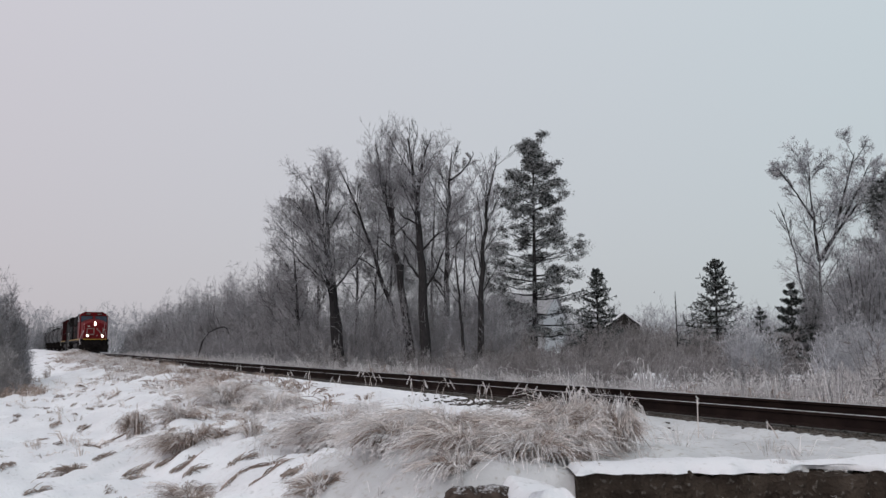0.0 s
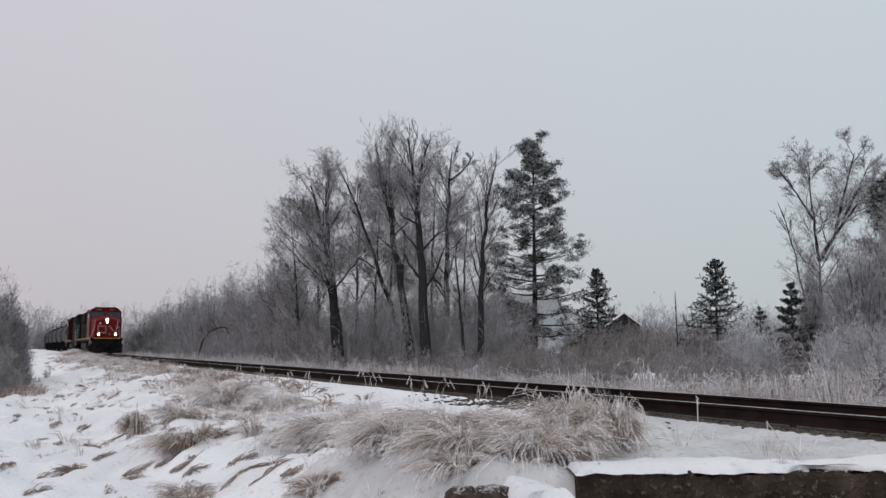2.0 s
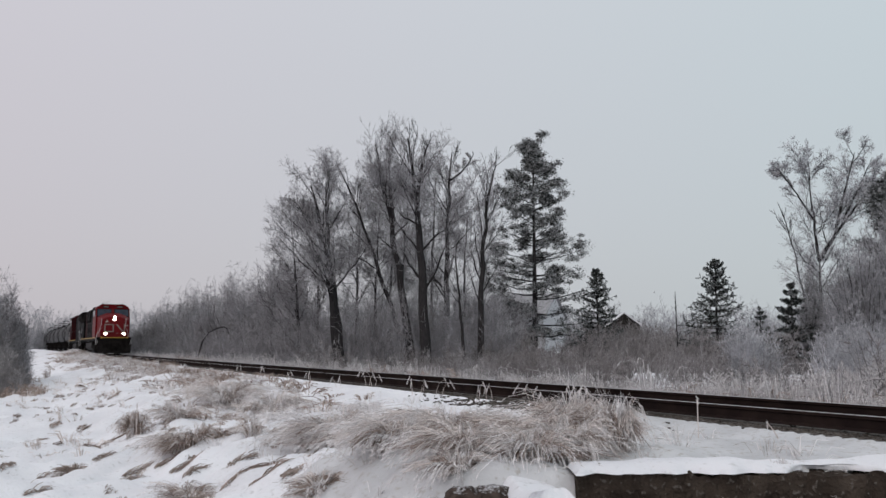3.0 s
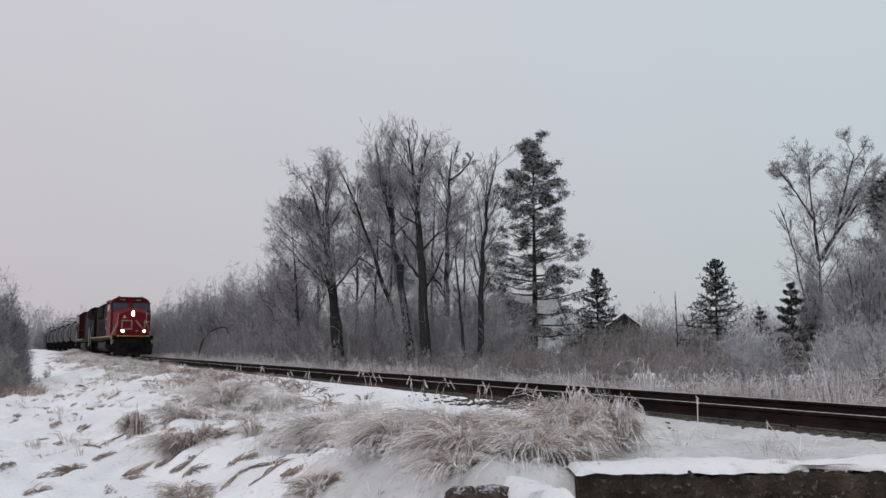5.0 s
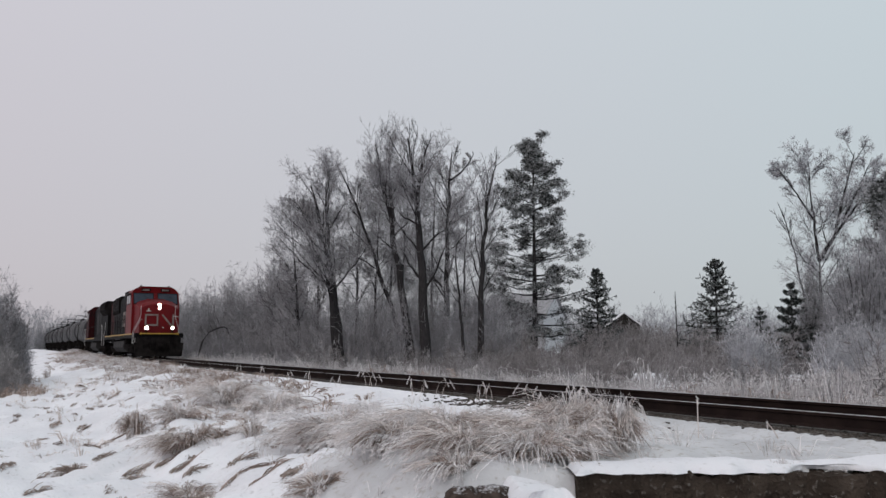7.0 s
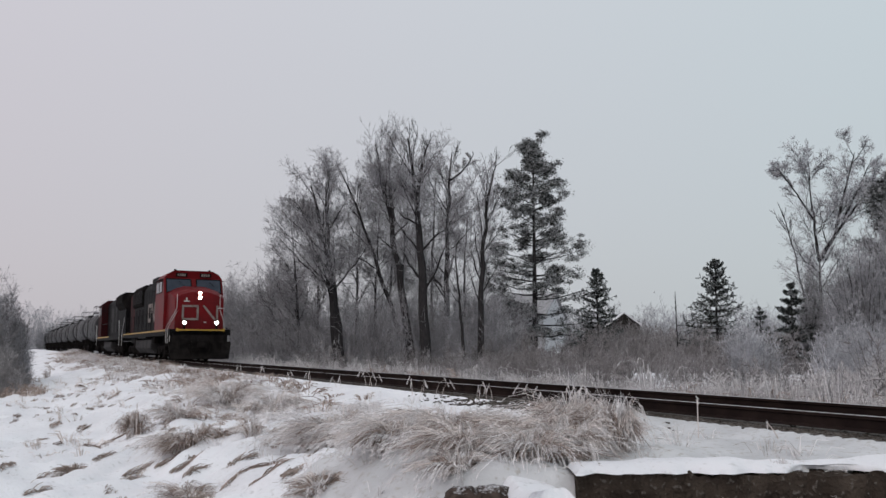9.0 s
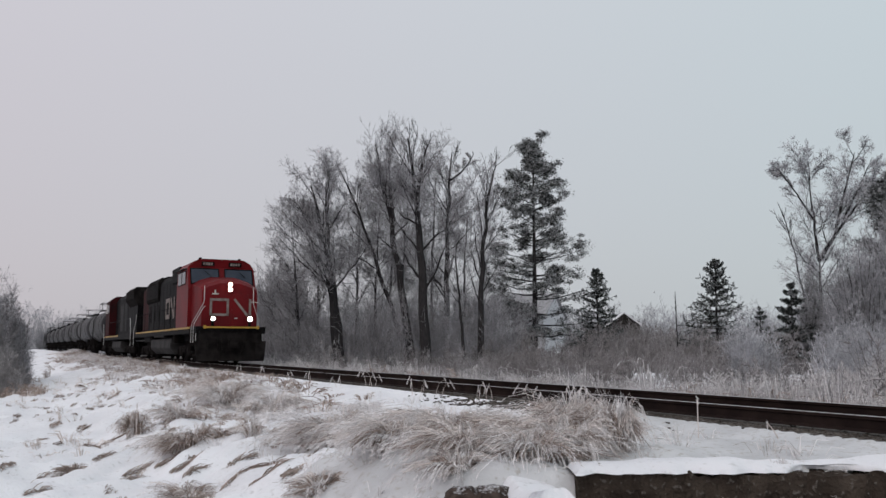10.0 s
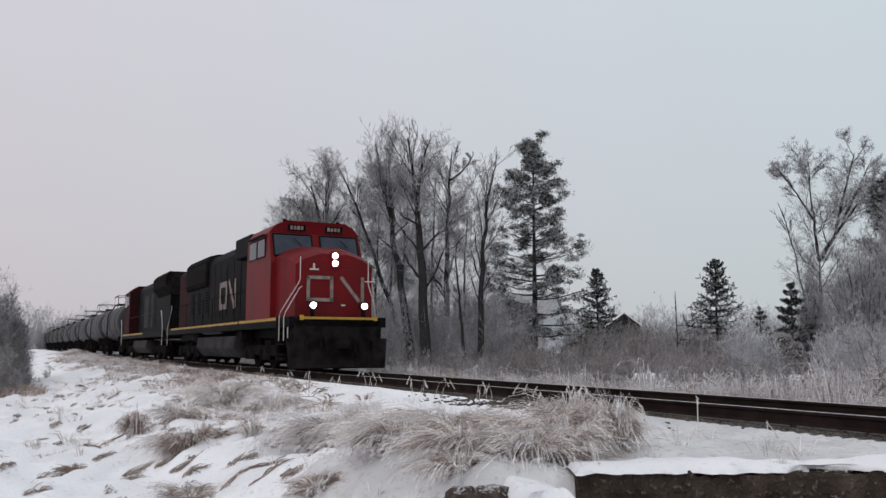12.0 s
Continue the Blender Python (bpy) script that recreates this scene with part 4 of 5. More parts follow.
leaf_tree(52, [(0.32, [(-0.0345, None), (-0.058, 0.145), (-0.0811, 0.240)]), (0.17, [(-0.058, 0.140), (-0.0659, 0.209), (-0.0622, 0.238)])], name="poplar", seed=14, label=G, per=(14, 10, 9, 6), top=9, first=0.26, l1=0.38, spread=44)
leaf_tree(50, [(0.38, [(-0.0195, None), (-0.0255, 0.150), (-0.0419, 0.247)]), (0.16, [(-0.0304, 0.165), (-0.0283, 0.215), (-0.0149, 0.243)])], name="poplar", seed=15, label="tallest straight bare poplar with a thick dark trunk", per=(14, 10, 9, 5), top=10, first=0.24, l1=0.34, spread=44)
leaf_tree(55, [(0.25, [(0.0042, None), (0.0020, 0.155), (0.0108, 0.230)]), (0.10, [(0.0074, 0.196), (0.0276, 0.205), (0.0364, 0.2266)])], name="poplar", seed=16, label=G, per=(15, 10, 9, 5), top=9, first=0.22, l1=0.34, spread=44, top_from=0.66)
leaf_tree(50, [(0.23, [(0.0435, None), (0.043, 0.155), (0.0634, 0.215)])], name="poplar", seed=17, label="slender bare poplar with upswept limbs", per=(13, 8, 7, 5), top=9, first=0.22, l1=0.30, spread=34, top_from=0.62)
leaf_tree(47, [(0.12, [(0.026, None), (0.0185, 0.070), (0.0146, 0.1047)])], name="poplar", seed=18, label="small crooked bare poplar in the grove", per=(7, 5, 4, 3))
for kk, yy, tz, sd in ((-0.100, 60, 0.185, 19), (-0.060, 62, 0.215, 20), (0.026, 62, 0.165, 21), (-0.145, 60, 0.150, 22), (-0.012, 64, 0.20, 23), (-0.078, 58, 0.17, 24)):
    leaf_tree(yy, [(0.14, [(kk, None), (kk - 0.003, tz * 0.5), (kk + 0.004, tz)])], name="poplar", seed=sd, label="thin bare poplar deep in the frosted grove", per=(18, 10, 10, 6), first=0.08, l1=0.40, spread=44, twig_r=0.006)

# evergreens
needle_tree("pine_tree", 6.44, 60, 16.0, 3.5, 31, "tall dark pine with rime-dusted needle clumps", bare=0.10)
needle_tree("spruce_tree", 11.9, 66, 7.2, 2.8, 32, "small dark spruce beside the pine", pine=False)
needle_tree("spruce_tree", 19.15, 60, 7.4, 3.3, 33, "dark young spruce dusted with snow", pine=False)
needle_tree("spruce_tree", 16.2, 39.8, 4.5, 1.6, 34, "dark spruce half hidden by frosted brush", pine=False)
needle_tree("spruce_tree", 25.9, 70, 4.2, 1.3, 35, "little frosted spruce far off", pine=False)
needle_tree("pine_tree", 22.2, 41, 9.4, 2.4, 36, "dark pine behind the frosted willow")

# the frosted tree at the clearing's edge
leaf_tree(44, [(0.20, [(0.4375, None), (0.4420, 0.06), (0.4423, 0.1047)]), (0.13, [(0.4423, 0.100), (0.4640, 0.142), (0.5060, 0.190)]), (0.10, [(0.4423, 0.100), (0.4390, 0.150), (0.4421, 0.222)]), (0.10, [(0.4629, 0.1346), (0.4734, 0.185), (0.4827, 0.226)]), (0.07, [(0.4403, 0.145), (0.4228, 0.182), (0.4060, 0.212)]), (0.07, [(0.4723, 0.148), (0.4920, 0.190), (0.5020, 0.218)])], name="frosted_tree", seed=41, label="bare forked tree white with heavy rime", rime=M_TWIG_W, per=(12, 10, 10, 6), first=0.15, twig_r=0.0050, group="bare trees by the clearing", l1=0.52, spread=42, up=0.3)
leaf_tree(45, [(0.07, [(0.4300, None), (0.4200, 0.110), (0.3960, 0.170)])], name="frosted_tree", seed=42, label="thin half-bare stem leaning out of the brush", rime=M_TWIG_W, per=(4, 4, 3, 3), first=0.55, twig_r=0.006, group="bare trees by the clearing", l1=0.18, spread=30, top=4)
leaf_tree(50, [(0.05, [(0.273, None), (0.272, 0.03), (0.2715, 0.064)])], name="sapling", seed=43, label="thin bare sapling standing in the clearing", per=(7, 4, 3, 2), first=0.3, group="bare trees by the clearing", l1=0.12, spread=26)

# a broken limb bent over in the thicket
limb = tagged(new("broken_limb"), "dark broken limb bent over in the frosted thicket", "branch", group="fallen wood")
limb_y = 72.0
limb.location = (-0.264 * limb_y, limb_y, ground_z(-0.264 * limb_y, limb_y))
arch = [((kk + 0.264) * limb_y, 0.0, zz) for kk, zz in ((-0.287, -0.1), (-0.280, 2.1), (-0.272, 2.95), (-0.258, 3.35), (-0.2525, 3.3), (-0.249, 2.75), (-0.245, 1.6), (-0.242, -0.1))]
part("bough", rod(bmesh.new(), arch, 0.07, 8), M_BARK, limb)
for i, (x, z) in enumerate(((-0.9, 2.7), (-0.2, 3.05), (0.45, 3.3))):
    part("side_branch", rod(bmesh.new(), [(x, 0, z), (x - 0.25, 0.1, z + 0.3), (x - 0.45, 0.15, z + 0.6 + 0.1 * i)], 0.02, 5), M_BARK, limb)

# rounded bushes
W = "dense rounded willow bush white with rime"
for i, (kk, yy, h, r, n) in enumerate(((0.540, 37, 7.0, 3.2, 15000), (0.466, 37.5, 4.6, 1.2, 3600), (0.434, 41, 5.6, 0.95, 3000), (0.490, 36.0, 5.6, 1.5, 6000))):
    bush("willow_bush", kk * yy, yy, h, r, n, 300 + i, M_WILLOW, W, 0.35, 0.0055)
B = "grey frosted bush in the clearing"
for i, (kk, yy, h, r) in enumerate(((0.305, 49, 2.0, 1.5), (0.335, 52, 1.7, 1.2), (0.165, 48, 2.0, 1.2), (0.135, 46, 1.6, 1.2), (0.19, 54, 2.3, 1.5), (0.235, 52, 1.6, 1.5), (0.10, 50, 2.2, 1.3), (0.40, 46, 1.9, 1.2), (0.26, 46, 1.2, 1.2), (0.203, 82, 3.2, 2.2), (0.228, 84, 3.4, 2.0), (0.182, 80, 3.4, 1.8), (0.245, 78, 2.8, 2.4), (0.28, 80, 2.8, 2.6), (0.36, 76, 2.8, 2.6))):
    bush("clearing_bush", kk * yy, yy, h, r, 650, 320 + i, M_BRUSH, B, 0.35, 0.007, 0.9)
D = "tall grey frosted bush in the ditch"
for i, (kk, yy, h, r) in enumerate(((-0.514, 39, 4.9, 1.15), (-0.552, 38, 5.2, 1.6), (-0.499, 37, 3.3, 0.75), (-0.535, 36, 4.4, 1.2))):
    bush("ditch_bush", kk * yy, yy, h, r, 2600, 340 + i, M_TWIG, D, 0.45, 0.006, 0.8)


# thickets
def rand_clumps(seed, n, s0, s1, d0, d1, h0, h1):
    g = np.random.default_rng(seed)
    s, d = g.uniform(s0, s1, n), g.uniform(d0, d1, n)
    p = np.array([on_line(a, b) for a, b in zip(s, d)])
    return p[:, 0], p[:, 1], g.uniform(h0, h1, n), g


x, y, h, _ = rand_clumps(51, 300, -95, 24, -20, -7, 0.0, 1.0)
brush("undergrowth", x, y, 0.5 + 1.5 * h ** 2, 0.5 + 0.8 * h, 14, 51, M_BRUSH, "tangled frosted undergrowth beyond the track", upright=0.5, twig_r=0.005)
g = np.random.default_rng(53)
K_TOP = [-0.46, -0.40, -0.36, -0.333, -0.307, -0.255, -0.228, -0.202, -0.17]
V_TOP = [0.030, 0.036, 0.040, 0.055, 0.077, 0.091, 0.105, 0.120, 0.125]
kk = g.uniform(-0.37, -0.165, 70)
yy = np.interp(kk, [-0.46, -0.3, -0.17], [130, 85, 58]) * g.uniform(0.92, 1.25, 70)
brush("thicket", kk * yy, yy, (np.interp(kk, K_TOP, V_TOP) * yy + 1.2) * g.uniform(0.35, 0.72, 70), 2.6, 12, 53, M_TWIG, "grey frosted saplings lining the railway", twig_r=0.0065, upright=0.7)
kk, yy = g.uniform(-0.17, 0.085, 110), g.uniform(51, 66, 110)
brush("thicket", kk * yy, yy, g.uniform(2.0, 6.5, 110), 2.2, 15, 54, M_TWIG, "grey frosted saplings under the poplars", twig_r=0.006, upright=0.6)
kk, yy = g.uniform(0.03, 0.42, 120), g.uniform(40, 56, 120)
brush("thicket", kk * yy, yy, 0.5 + 1.0 * g.uniform(0, 1, 120) ** 2, 1.3, 16, 59, M_BRUSH, "low frosted brush in the clearing", twig_r=0.006)
# far woods, their mist only in the twig colour
F = "frosted clump of far woods, distance haze put into its colour"
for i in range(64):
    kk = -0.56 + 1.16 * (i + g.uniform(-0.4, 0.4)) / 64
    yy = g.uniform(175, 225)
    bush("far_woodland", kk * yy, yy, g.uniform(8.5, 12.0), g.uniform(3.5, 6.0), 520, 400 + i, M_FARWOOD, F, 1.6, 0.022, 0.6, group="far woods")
H = "grey frosted sapling clump lining the railway"
for i in range(34):
    kk = -0.365 + 0.205 * (i + g.uniform(-0.3, 0.3)) / 34
    yy = float(np.interp(kk, [-0.46, -0.3, -0.17], [130, 85, 60])) * g.uniform(0.95, 1.2)
    r = 0.016 * yy * g.uniform(0.8, 1.5)
    if abs(off_line(kk * yy, yy)[1][0]) > r + 3.0:
        bush("sapling_clump", kk * yy, yy, (float(np.interp(kk, K_TOP, V_TOP)) * yy + 1.3) * g.uniform(0.68, 1.0), r, 1300, 480 + i, M_TWIG, H, 0.65, 0.008, 0.5, group="saplings along the line")
kk, yy = g.uniform(0.44, 0.60, 20), g.uniform(29, 32, 20)
brush("frosted_shrubs", kk * yy, yy, g.uniform(1.5, 2.4, 20), 0.6, 34, 57, M_TWIG_W, "upright shrubs white with rime", twig_r=0.0045, upright=0.5)
kk, yy = np.array([0.341, 0.350, 0.358, 0.366, 0.374, 0.383]), np.array([32.0, 32.5, 31.5, 33, 32, 32.5])
brush("frosted_shrubs", kk * yy, yy, np.array([1.9, 2.2, 2.1, 1.8, 1.6, 1.4]), 0.45, 46, 58, M_TWIG_W, "upright shrubs white with rime", twig_r=0.0045, upright=0.4)
kk, yy = g.uniform(0.30, 0.60, 40), g.uniform(19, 28, 40)
brush("frosted_shrubs", kk * yy, yy, np.interp(kk, [0.3, 0.45, 0.6], [0.6, 0.8, 1.1]) * g.uniform(0.7, 1.2, 40), 0.6, 24, 64, M_WEED, "low shrubs white with rime", twig_r=0.004)
kk, yy = g.uniform(-0.18, 0.42, 170), g.uniform(30, 46, 170)
brush("frosted_shrubs", kk * yy, yy, 0.5 + 0.8 * g.uniform(0, 1, 170), 0.6, 16, 62, M_BRUSH, "rimed shrubs between the track and the grove", twig_r=0.0045, upright=0.6)
kk, yy = g.uniform(0.15, 0.42, 40), g.uniform(60, 76, 40)
brush("thicket", kk * yy, yy, np.interp(kk, [0.15, 0.26, 0.42], [2.7, 2.2, 1.7]) * g.uniform(0.8, 1.1, 40), 2.0, 24, 60, M_BRUSH, "grey frosted brush beyond the clearing", twig_r=0.007)
kk, yy = g.uniform(-0.66, -0.49, 34), g.uniform(32, 38, 34)
brush("ditch_thicket", kk * yy, yy, np.interp(kk, [-0.66, -0.515, -0.49], [3.0, 2.4, 1.2]) * g.uniform(0.7, 1.0, 34), 0.6, 30, 65, M_BRUSH, "brown frosted brush round the ditch bushes", twig_r=0.0045, upright=0.4)


# ---- buildings ----
def gabled(name, x, y, w, dep, eave, ridge, wall_mat, roof_mat, label, turn=0.0):
    hs = tagged(new(name), label, "building")
    hs.matrix_basis = pose(x, y, ground_z(x, y) - 0.15, 0, 0, turn)
    bm = bmesh.new()
    loft(bm, [[(-w / 2, yy, 0), (-w / 2, yy, eave), (0, yy, ridge), (w / 2, yy, eave), (w / 2, yy, 0)] for yy in (0, dep)])
    part("wall", bm, wall_mat, hs)
    bm = bmesh.new()
    for sd in (-1, 1):
        sl = (ridge - eave) / (w / 2)
        o = w / 2 + 0.3
        hexa(bm, [(0, -0.3, ridge + 0.02), (sd * o, -0.3, eave - 0.3 * sl + 0.02), (sd * o, dep + 0.3, eave - 0.3 * sl + 0.02), (0, dep + 0.3, ridge + 0.02), (0, -0.3, ridge + 0.17), (sd * o, -0.3, eave - 0.3 * sl + 0.17), (sd * o, dep + 0.3, eave - 0.3 * sl + 0.17), (0, dep + 0.3, ridge + 0.17)])
    roof = part("roof", bm, roof_mat, hs)
    return hs


gabled("shed", 19.0, 90, 3.3, 5, 3.1, 4.35, M_WOODWALL, M_SNOW, "dark wooden shed with snow on its gabled roof", -8)
gabled("house", 13.0, 100, 6.5, 8, 4.3, 7.0, M_SIDING, M_SHINGLE, "pale house half hidden behind the pine", 60)


# ---- the bank by the camera: grass, weeds, timbers, gravel ----
def blades(x, y, w, h, n, g, r=0.0035, lean=(0.0, 0.0), droop=0.5, segs=3, splay=1.0, lock=1):
    """Arching blades out of a tussock at (x, y)."""
    lk = g.integers(0, max(1, n // lock), n)          # blades hang together in locks
    fa, fr = g.uniform(0, 6.283, n)[lk] + g.normal(0, 0.14, n), np.sqrt(g.uniform(0, 1, n))[lk] + g.normal(0, 0.05, n)
    px, py = x + 0.32 * w * fr * np.cos(fa), y + 0.32 * w * fr * np.sin(fa)
    a = np.stack([px, py, height(px, py) - 0.02], 1)
    hh = h * g.uniform(0.5, 1.05, n)[lk] * g.uniform(0.85, 1.05, n)
    out = np.stack([np.cos(fa) + g.normal(0, 0.5, n)[lk], np.sin(fa) + g.normal(0, 0.5, n)[lk], 0 * fa], 1) * 0.30 * w * splay
    out[:, 0] += lean[0] * hh
    out[:, 1] += lean[1] * hh
    up = np.stack([0 * hh, 0 * hh, hh], 1)
    b = a + up * 1.2 + out * 0.35
    c = a + up * (1.0 - droop * (g.uniform(0.1, 1.0, n)[lk] + g.normal(0, 0.05, n)))[:, None] + out * g.uniform(0.7, 1.3, n)[:, None]
    return (a, b, c), stems(a, b, c, r * 1.3, r * 0.75, segs, 2)


def plumes(c, d, g, size, r):
    """Rime-furred seed heads that hang from the tips c."""
    n = 9
    idx = np.repeat(np.arange(len(c)), n)
    t = g.uniform(0, 1, len(idx))[:, None]
    p = c[idx] + d[idx] * t * size
    e = p + (unit(g.normal(size=p.shape)) * 0.6 + d[idx]) * size * 0.35
    return stems(p, (p + e) / 2, e, r * 1.3, r * 0.7, 1, 2)


def tussock(x, y, w, h, n, seed, label, brown=0.35, lean=(-0.25, -0.1), droop=0.5, heads=0.25):
    g = np.random.default_rng(seed)
    t = tagged(new("grass_tussock"), label, "grass", group="grass tussocks on the bank")
    nb = int(n * brown)
    w *= 0.82
    lean = (lean[0] * 0.6, lean[1] * 0.6)
    n = int(n * 1.4)
    nb = int(n * brown)
    fine = 0.0021 if y < 11 else 0.0028
    _, m = blades(x, y, w * 0.85, h * 0.72, nb, g, fine, lean, droop * 1.5, 4, 1.35, 8)
    tagged(part("dead_growth", mesh_np("dead_growth", *m, M_GRASS_B), None, t, "brown dead blades inside the tussock"), kind="stuff")
    _, m1 = blades(x, y, w, h * 0.9, (n - nb) // 2, g, fine, lean, droop * 1.6, 4, 1.35, 8)
    tagged(part("straw_growth", mesh_np("straw_growth", *m1, M_GRASS), None, t, "straw-coloured frosted blades"), kind="stuff")
    (a, b, c), m2 = blades(x, y, w * 1.1, h, (n - nb) // 2, g, fine, lean, droop * 1.9, 4, 1.35, 8)
    k = g.uniform(0, 1, len(c)) < heads
    m3 = plumes(c[k], unit(c[k] - b[k] + np.array([0, 0, -0.1])), g, 0.075, 0.0026)
    tagged(part("frosted_growth", mesh_np("frosted_growth", *merge(m2, m3), M_GRASS_W), None, t, "blades furred white with rime"), kind="stuff")
    return t


BIG = "large drooping tussock of frosted straw-coloured grass in snow"
SHELF_EDGE = (
    (-1.55, 12.2, 1.25, 0.62, 1500, 0.30, (-0.3, -0.15), BIG), (-0.95, 11.2, 0.9, 0.5, 900, 0.3, (-0.3, -0.2), BIG),
    (-0.45, 8.6, 0.80, 0.40, 1300, 0.40, (-0.3, -0.1), BIG), (0.20, 7.6, 0.85, 0.36, 1300, 0.35, (-0.3, 0.0), BIG),
    (0.0, 9.6, 1.0, 0.36, 1000, 0.25, (-0.3, 0.0), BIG), (0.9, 9.2, 1.1, 0.34, 1100, 0.3, (-0.2, 0.0), BIG),
    (0.78, 7.35, 0.80, 0.34, 1500, 0.60, (-0.2, 0.1), "brown matted tussock beside the snowy timbers"), (1.12, 7.55, 0.6, 0.45, 1100, 0.5, (-0.15, 0.1), "brown matted tussock beside the snowy timbers"),
    (1.58, 7.95, 0.62, 0.62, 800, 0.40, (-0.45, 0.0), "upright brown tussock with frosted plumes at the shelf's edge"), (1.30, 8.6, 0.75, 0.58, 700, 0.4, (-0.4, 0.0), "upright brown tussock with frosted plumes at the shelf's edge"),
)
LOWER_BANK = (
    (-3.85, 13.2, 0.95, 0.50, 1300, 0.70, (-0.35, -0.3), "rounded brown tussock leaning over the snow"), (-3.4, 13.4, 0.5, 0.3, 500, 0.8, (0.3, -0.3), "rounded brown tussock leaning over the snow"),
    (-5.75, 16.2, 0.50, 0.68, 700, 0.75, (-0.1, -0.1), "dark brown upright tussock in the snow"), (-5.2, 17.2, 0.9, 0.45, 700, 0.5, (-0.1, -0.1), "dark brown upright tussock in the snow"),
    (-2.85, 13.0, 0.38, 0.42, 320, 0.5, (-0.3, 0.0), "small frosted tussock alone in the snow"), (-3.6, 18.2, 1.1, 0.55, 1000, 0.35, (-0.1, 0.0), BIG),
    (-4.95, 20.0, 1.7, 0.55, 1100, 0.3, (-0.1, 0.0), BIG), (-5.3, 12.5, 0.35, 0.22, 300, 0.9, (-0.4, -0.2), "small brown tussock bent over the snow"),
    (-1.2, 8.5, 0.55, 0.16, 500, 0.7, (-0.4, -0.2), "flattened brown tussock pressed down by snow"), (-2.95, 10.2, 0.6, 0.18, 600, 0.7, (-0.4, -0.2), "flattened brown tussock pressed down by snow"),
    (-6.45, 12.2, 0.4, 0.3, 350, 0.9, (-0.3, 0.0), "small brown tussock bent over the snow"), (0.1, 7.0, 0.5, 0.2, 600, 0.4, (-0.3, -0.2), BIG),
)
for i, (x, y, w, h, n, br, ln, lab) in enumerate(SHELF_EDGE):
    tussock(x, y, w, h, n, 100 + i, lab, br, ln)
for i, (x, y, w, h, n, br, ln, lab) in enumerate(LOWER_BANK):
    tussock(x, y, w, h, n, 110 + i, lab, br, ln)


def grass_field(name, s, d, w, h, n, seed, mat, label, r=0.0035, droop=0.5, heads=0.0, lean=(-0.15, 0.0)):
    g = np.random.default_rng(seed)
    sets = []
    for a, b, ww, hh in zip(s, d, w, h):
        p = on_line(a, b)
        (q0, q1, q2), m = blades(p[0], p[1], ww, hh, n, g, r, lean, droop, 2)
        sets.append(m)
        if heads:
            k = g.uniform(0, 1, len(q2)) < heads
            sets.append(plumes(q2[k], unit(q2[k] - q1[k]), g, 0.10, r))
    return tagged(new(name, mesh_np(name, *merge(*sets), mat)), label, "grass", kind="stuff")


g = np.random.default_rng(71)
n = 420
s = 13 - 88 * g.uniform(0, 1, n) ** 0.75
grass_field("bank_grass", s, np.interp(s, [-75, -20, 13], [3.3, 3.7, 3.6]) + g.normal(0, 0.6, n), g.uniform(0.3, 0.8, n), g.uniform(0.16, 0.42, n) * np.interp(s, [-75, -5, 3, 13], [1.3, 1, 0.6, 0.5]), 46, 72, M_GRASS_W, "frosted grass along the crest of the bank", r=0.006)
grass_field("bank_grass", s[::2] + 0.3, np.interp(s[::2], [-75, -20, 13], [3.4, 3.8, 3.8]) + g.normal(0, 0.8, n // 2), g.uniform(0.4, 0.9, n // 2), g.uniform(0.10, 0.3, n // 2) * np.interp(s[::2], [-75, -5, 3, 13], [1.3, 1, 0.6, 0.5]), 40, 73, M_GRASS, "straw-coloured grass under the rime", r=0.006)
n = 380
s = 9 - 66 * g.uniform(0, 1, n) ** 0.9
grass_field("bank_grass", s, 3.4 + g.normal(0, 0.9, n), g.uniform(0.3, 0.9, n), g.uniform(0.14, 0.36, n) * np.interp(s, [-60, -5, 9], [1.3, 1, 0.7]), 30, 83, M_GRASS_B, "brown dead grass along the crest of the bank", r=0.0065)
n = 70
s = g.uniform(-26, -6, n)
grass_field("ditch_grass", s, 8.6 + g.normal(0, 0.9, n), g.uniform(0.4, 0.9, n), g.uniform(0.25, 0.7, n), 34, 84, M_GRASS_B, "brown dead grass round the bushes in the ditch", r=0.007)
n = 160
grass_field("sparse_grass", g.uniform(8, 18.5, n), g.uniform(2.4, 6.6, n), g.uniform(0.15, 0.5, n), g.uniform(0.08, 0.26, n), 16, 74, M_GRASS_W, "thin frosted blades poking out of the snow", r=0.0028)
n = 110
grass_field("sparse_grass", g.uniform(-20, 9, n), g.uniform(4.0, 8.5, n), g.uniform(0.15, 0.5, n), g.uniform(0.1, 0.3, n), 16, 75, M_GRASS, "thin straw-coloured blades poking out of the snow", r=0.0045)


# frosted weeds on the far side of the track
n = 900
s = 32 - 107 * g.uniform(0, 1, n) ** 1.35
grass_field("roadside_weeds", s, -2.3 - 5.5 * g.uniform(0, 1, n) ** 1.3, g.uniform(0.4, 1.0, n), 0.35 + 0.75 * g.uniform(0, 1, n) ** 1.7, 34, 78, M_WEED, "tall drooping weeds furred with rime beyond the track", r=0.0055, droop=0.55, heads=0.4, lean=(-0.1, 0.0))
n = 460
s = 30 - 100 * g.uniform(0, 1, n)
grass_field("roadside_weeds", s, g.uniform(-8, -1.9, n), g.uniform(0.5, 1.0, n), 0.2 + 0.4 * g.uniform(0, 1, n), 34, 79, M_GRASS_B, "brown dead weeds under the rime beyond the track", r=0.0055, droop=0.6, lean=(-0.1, 0.0))


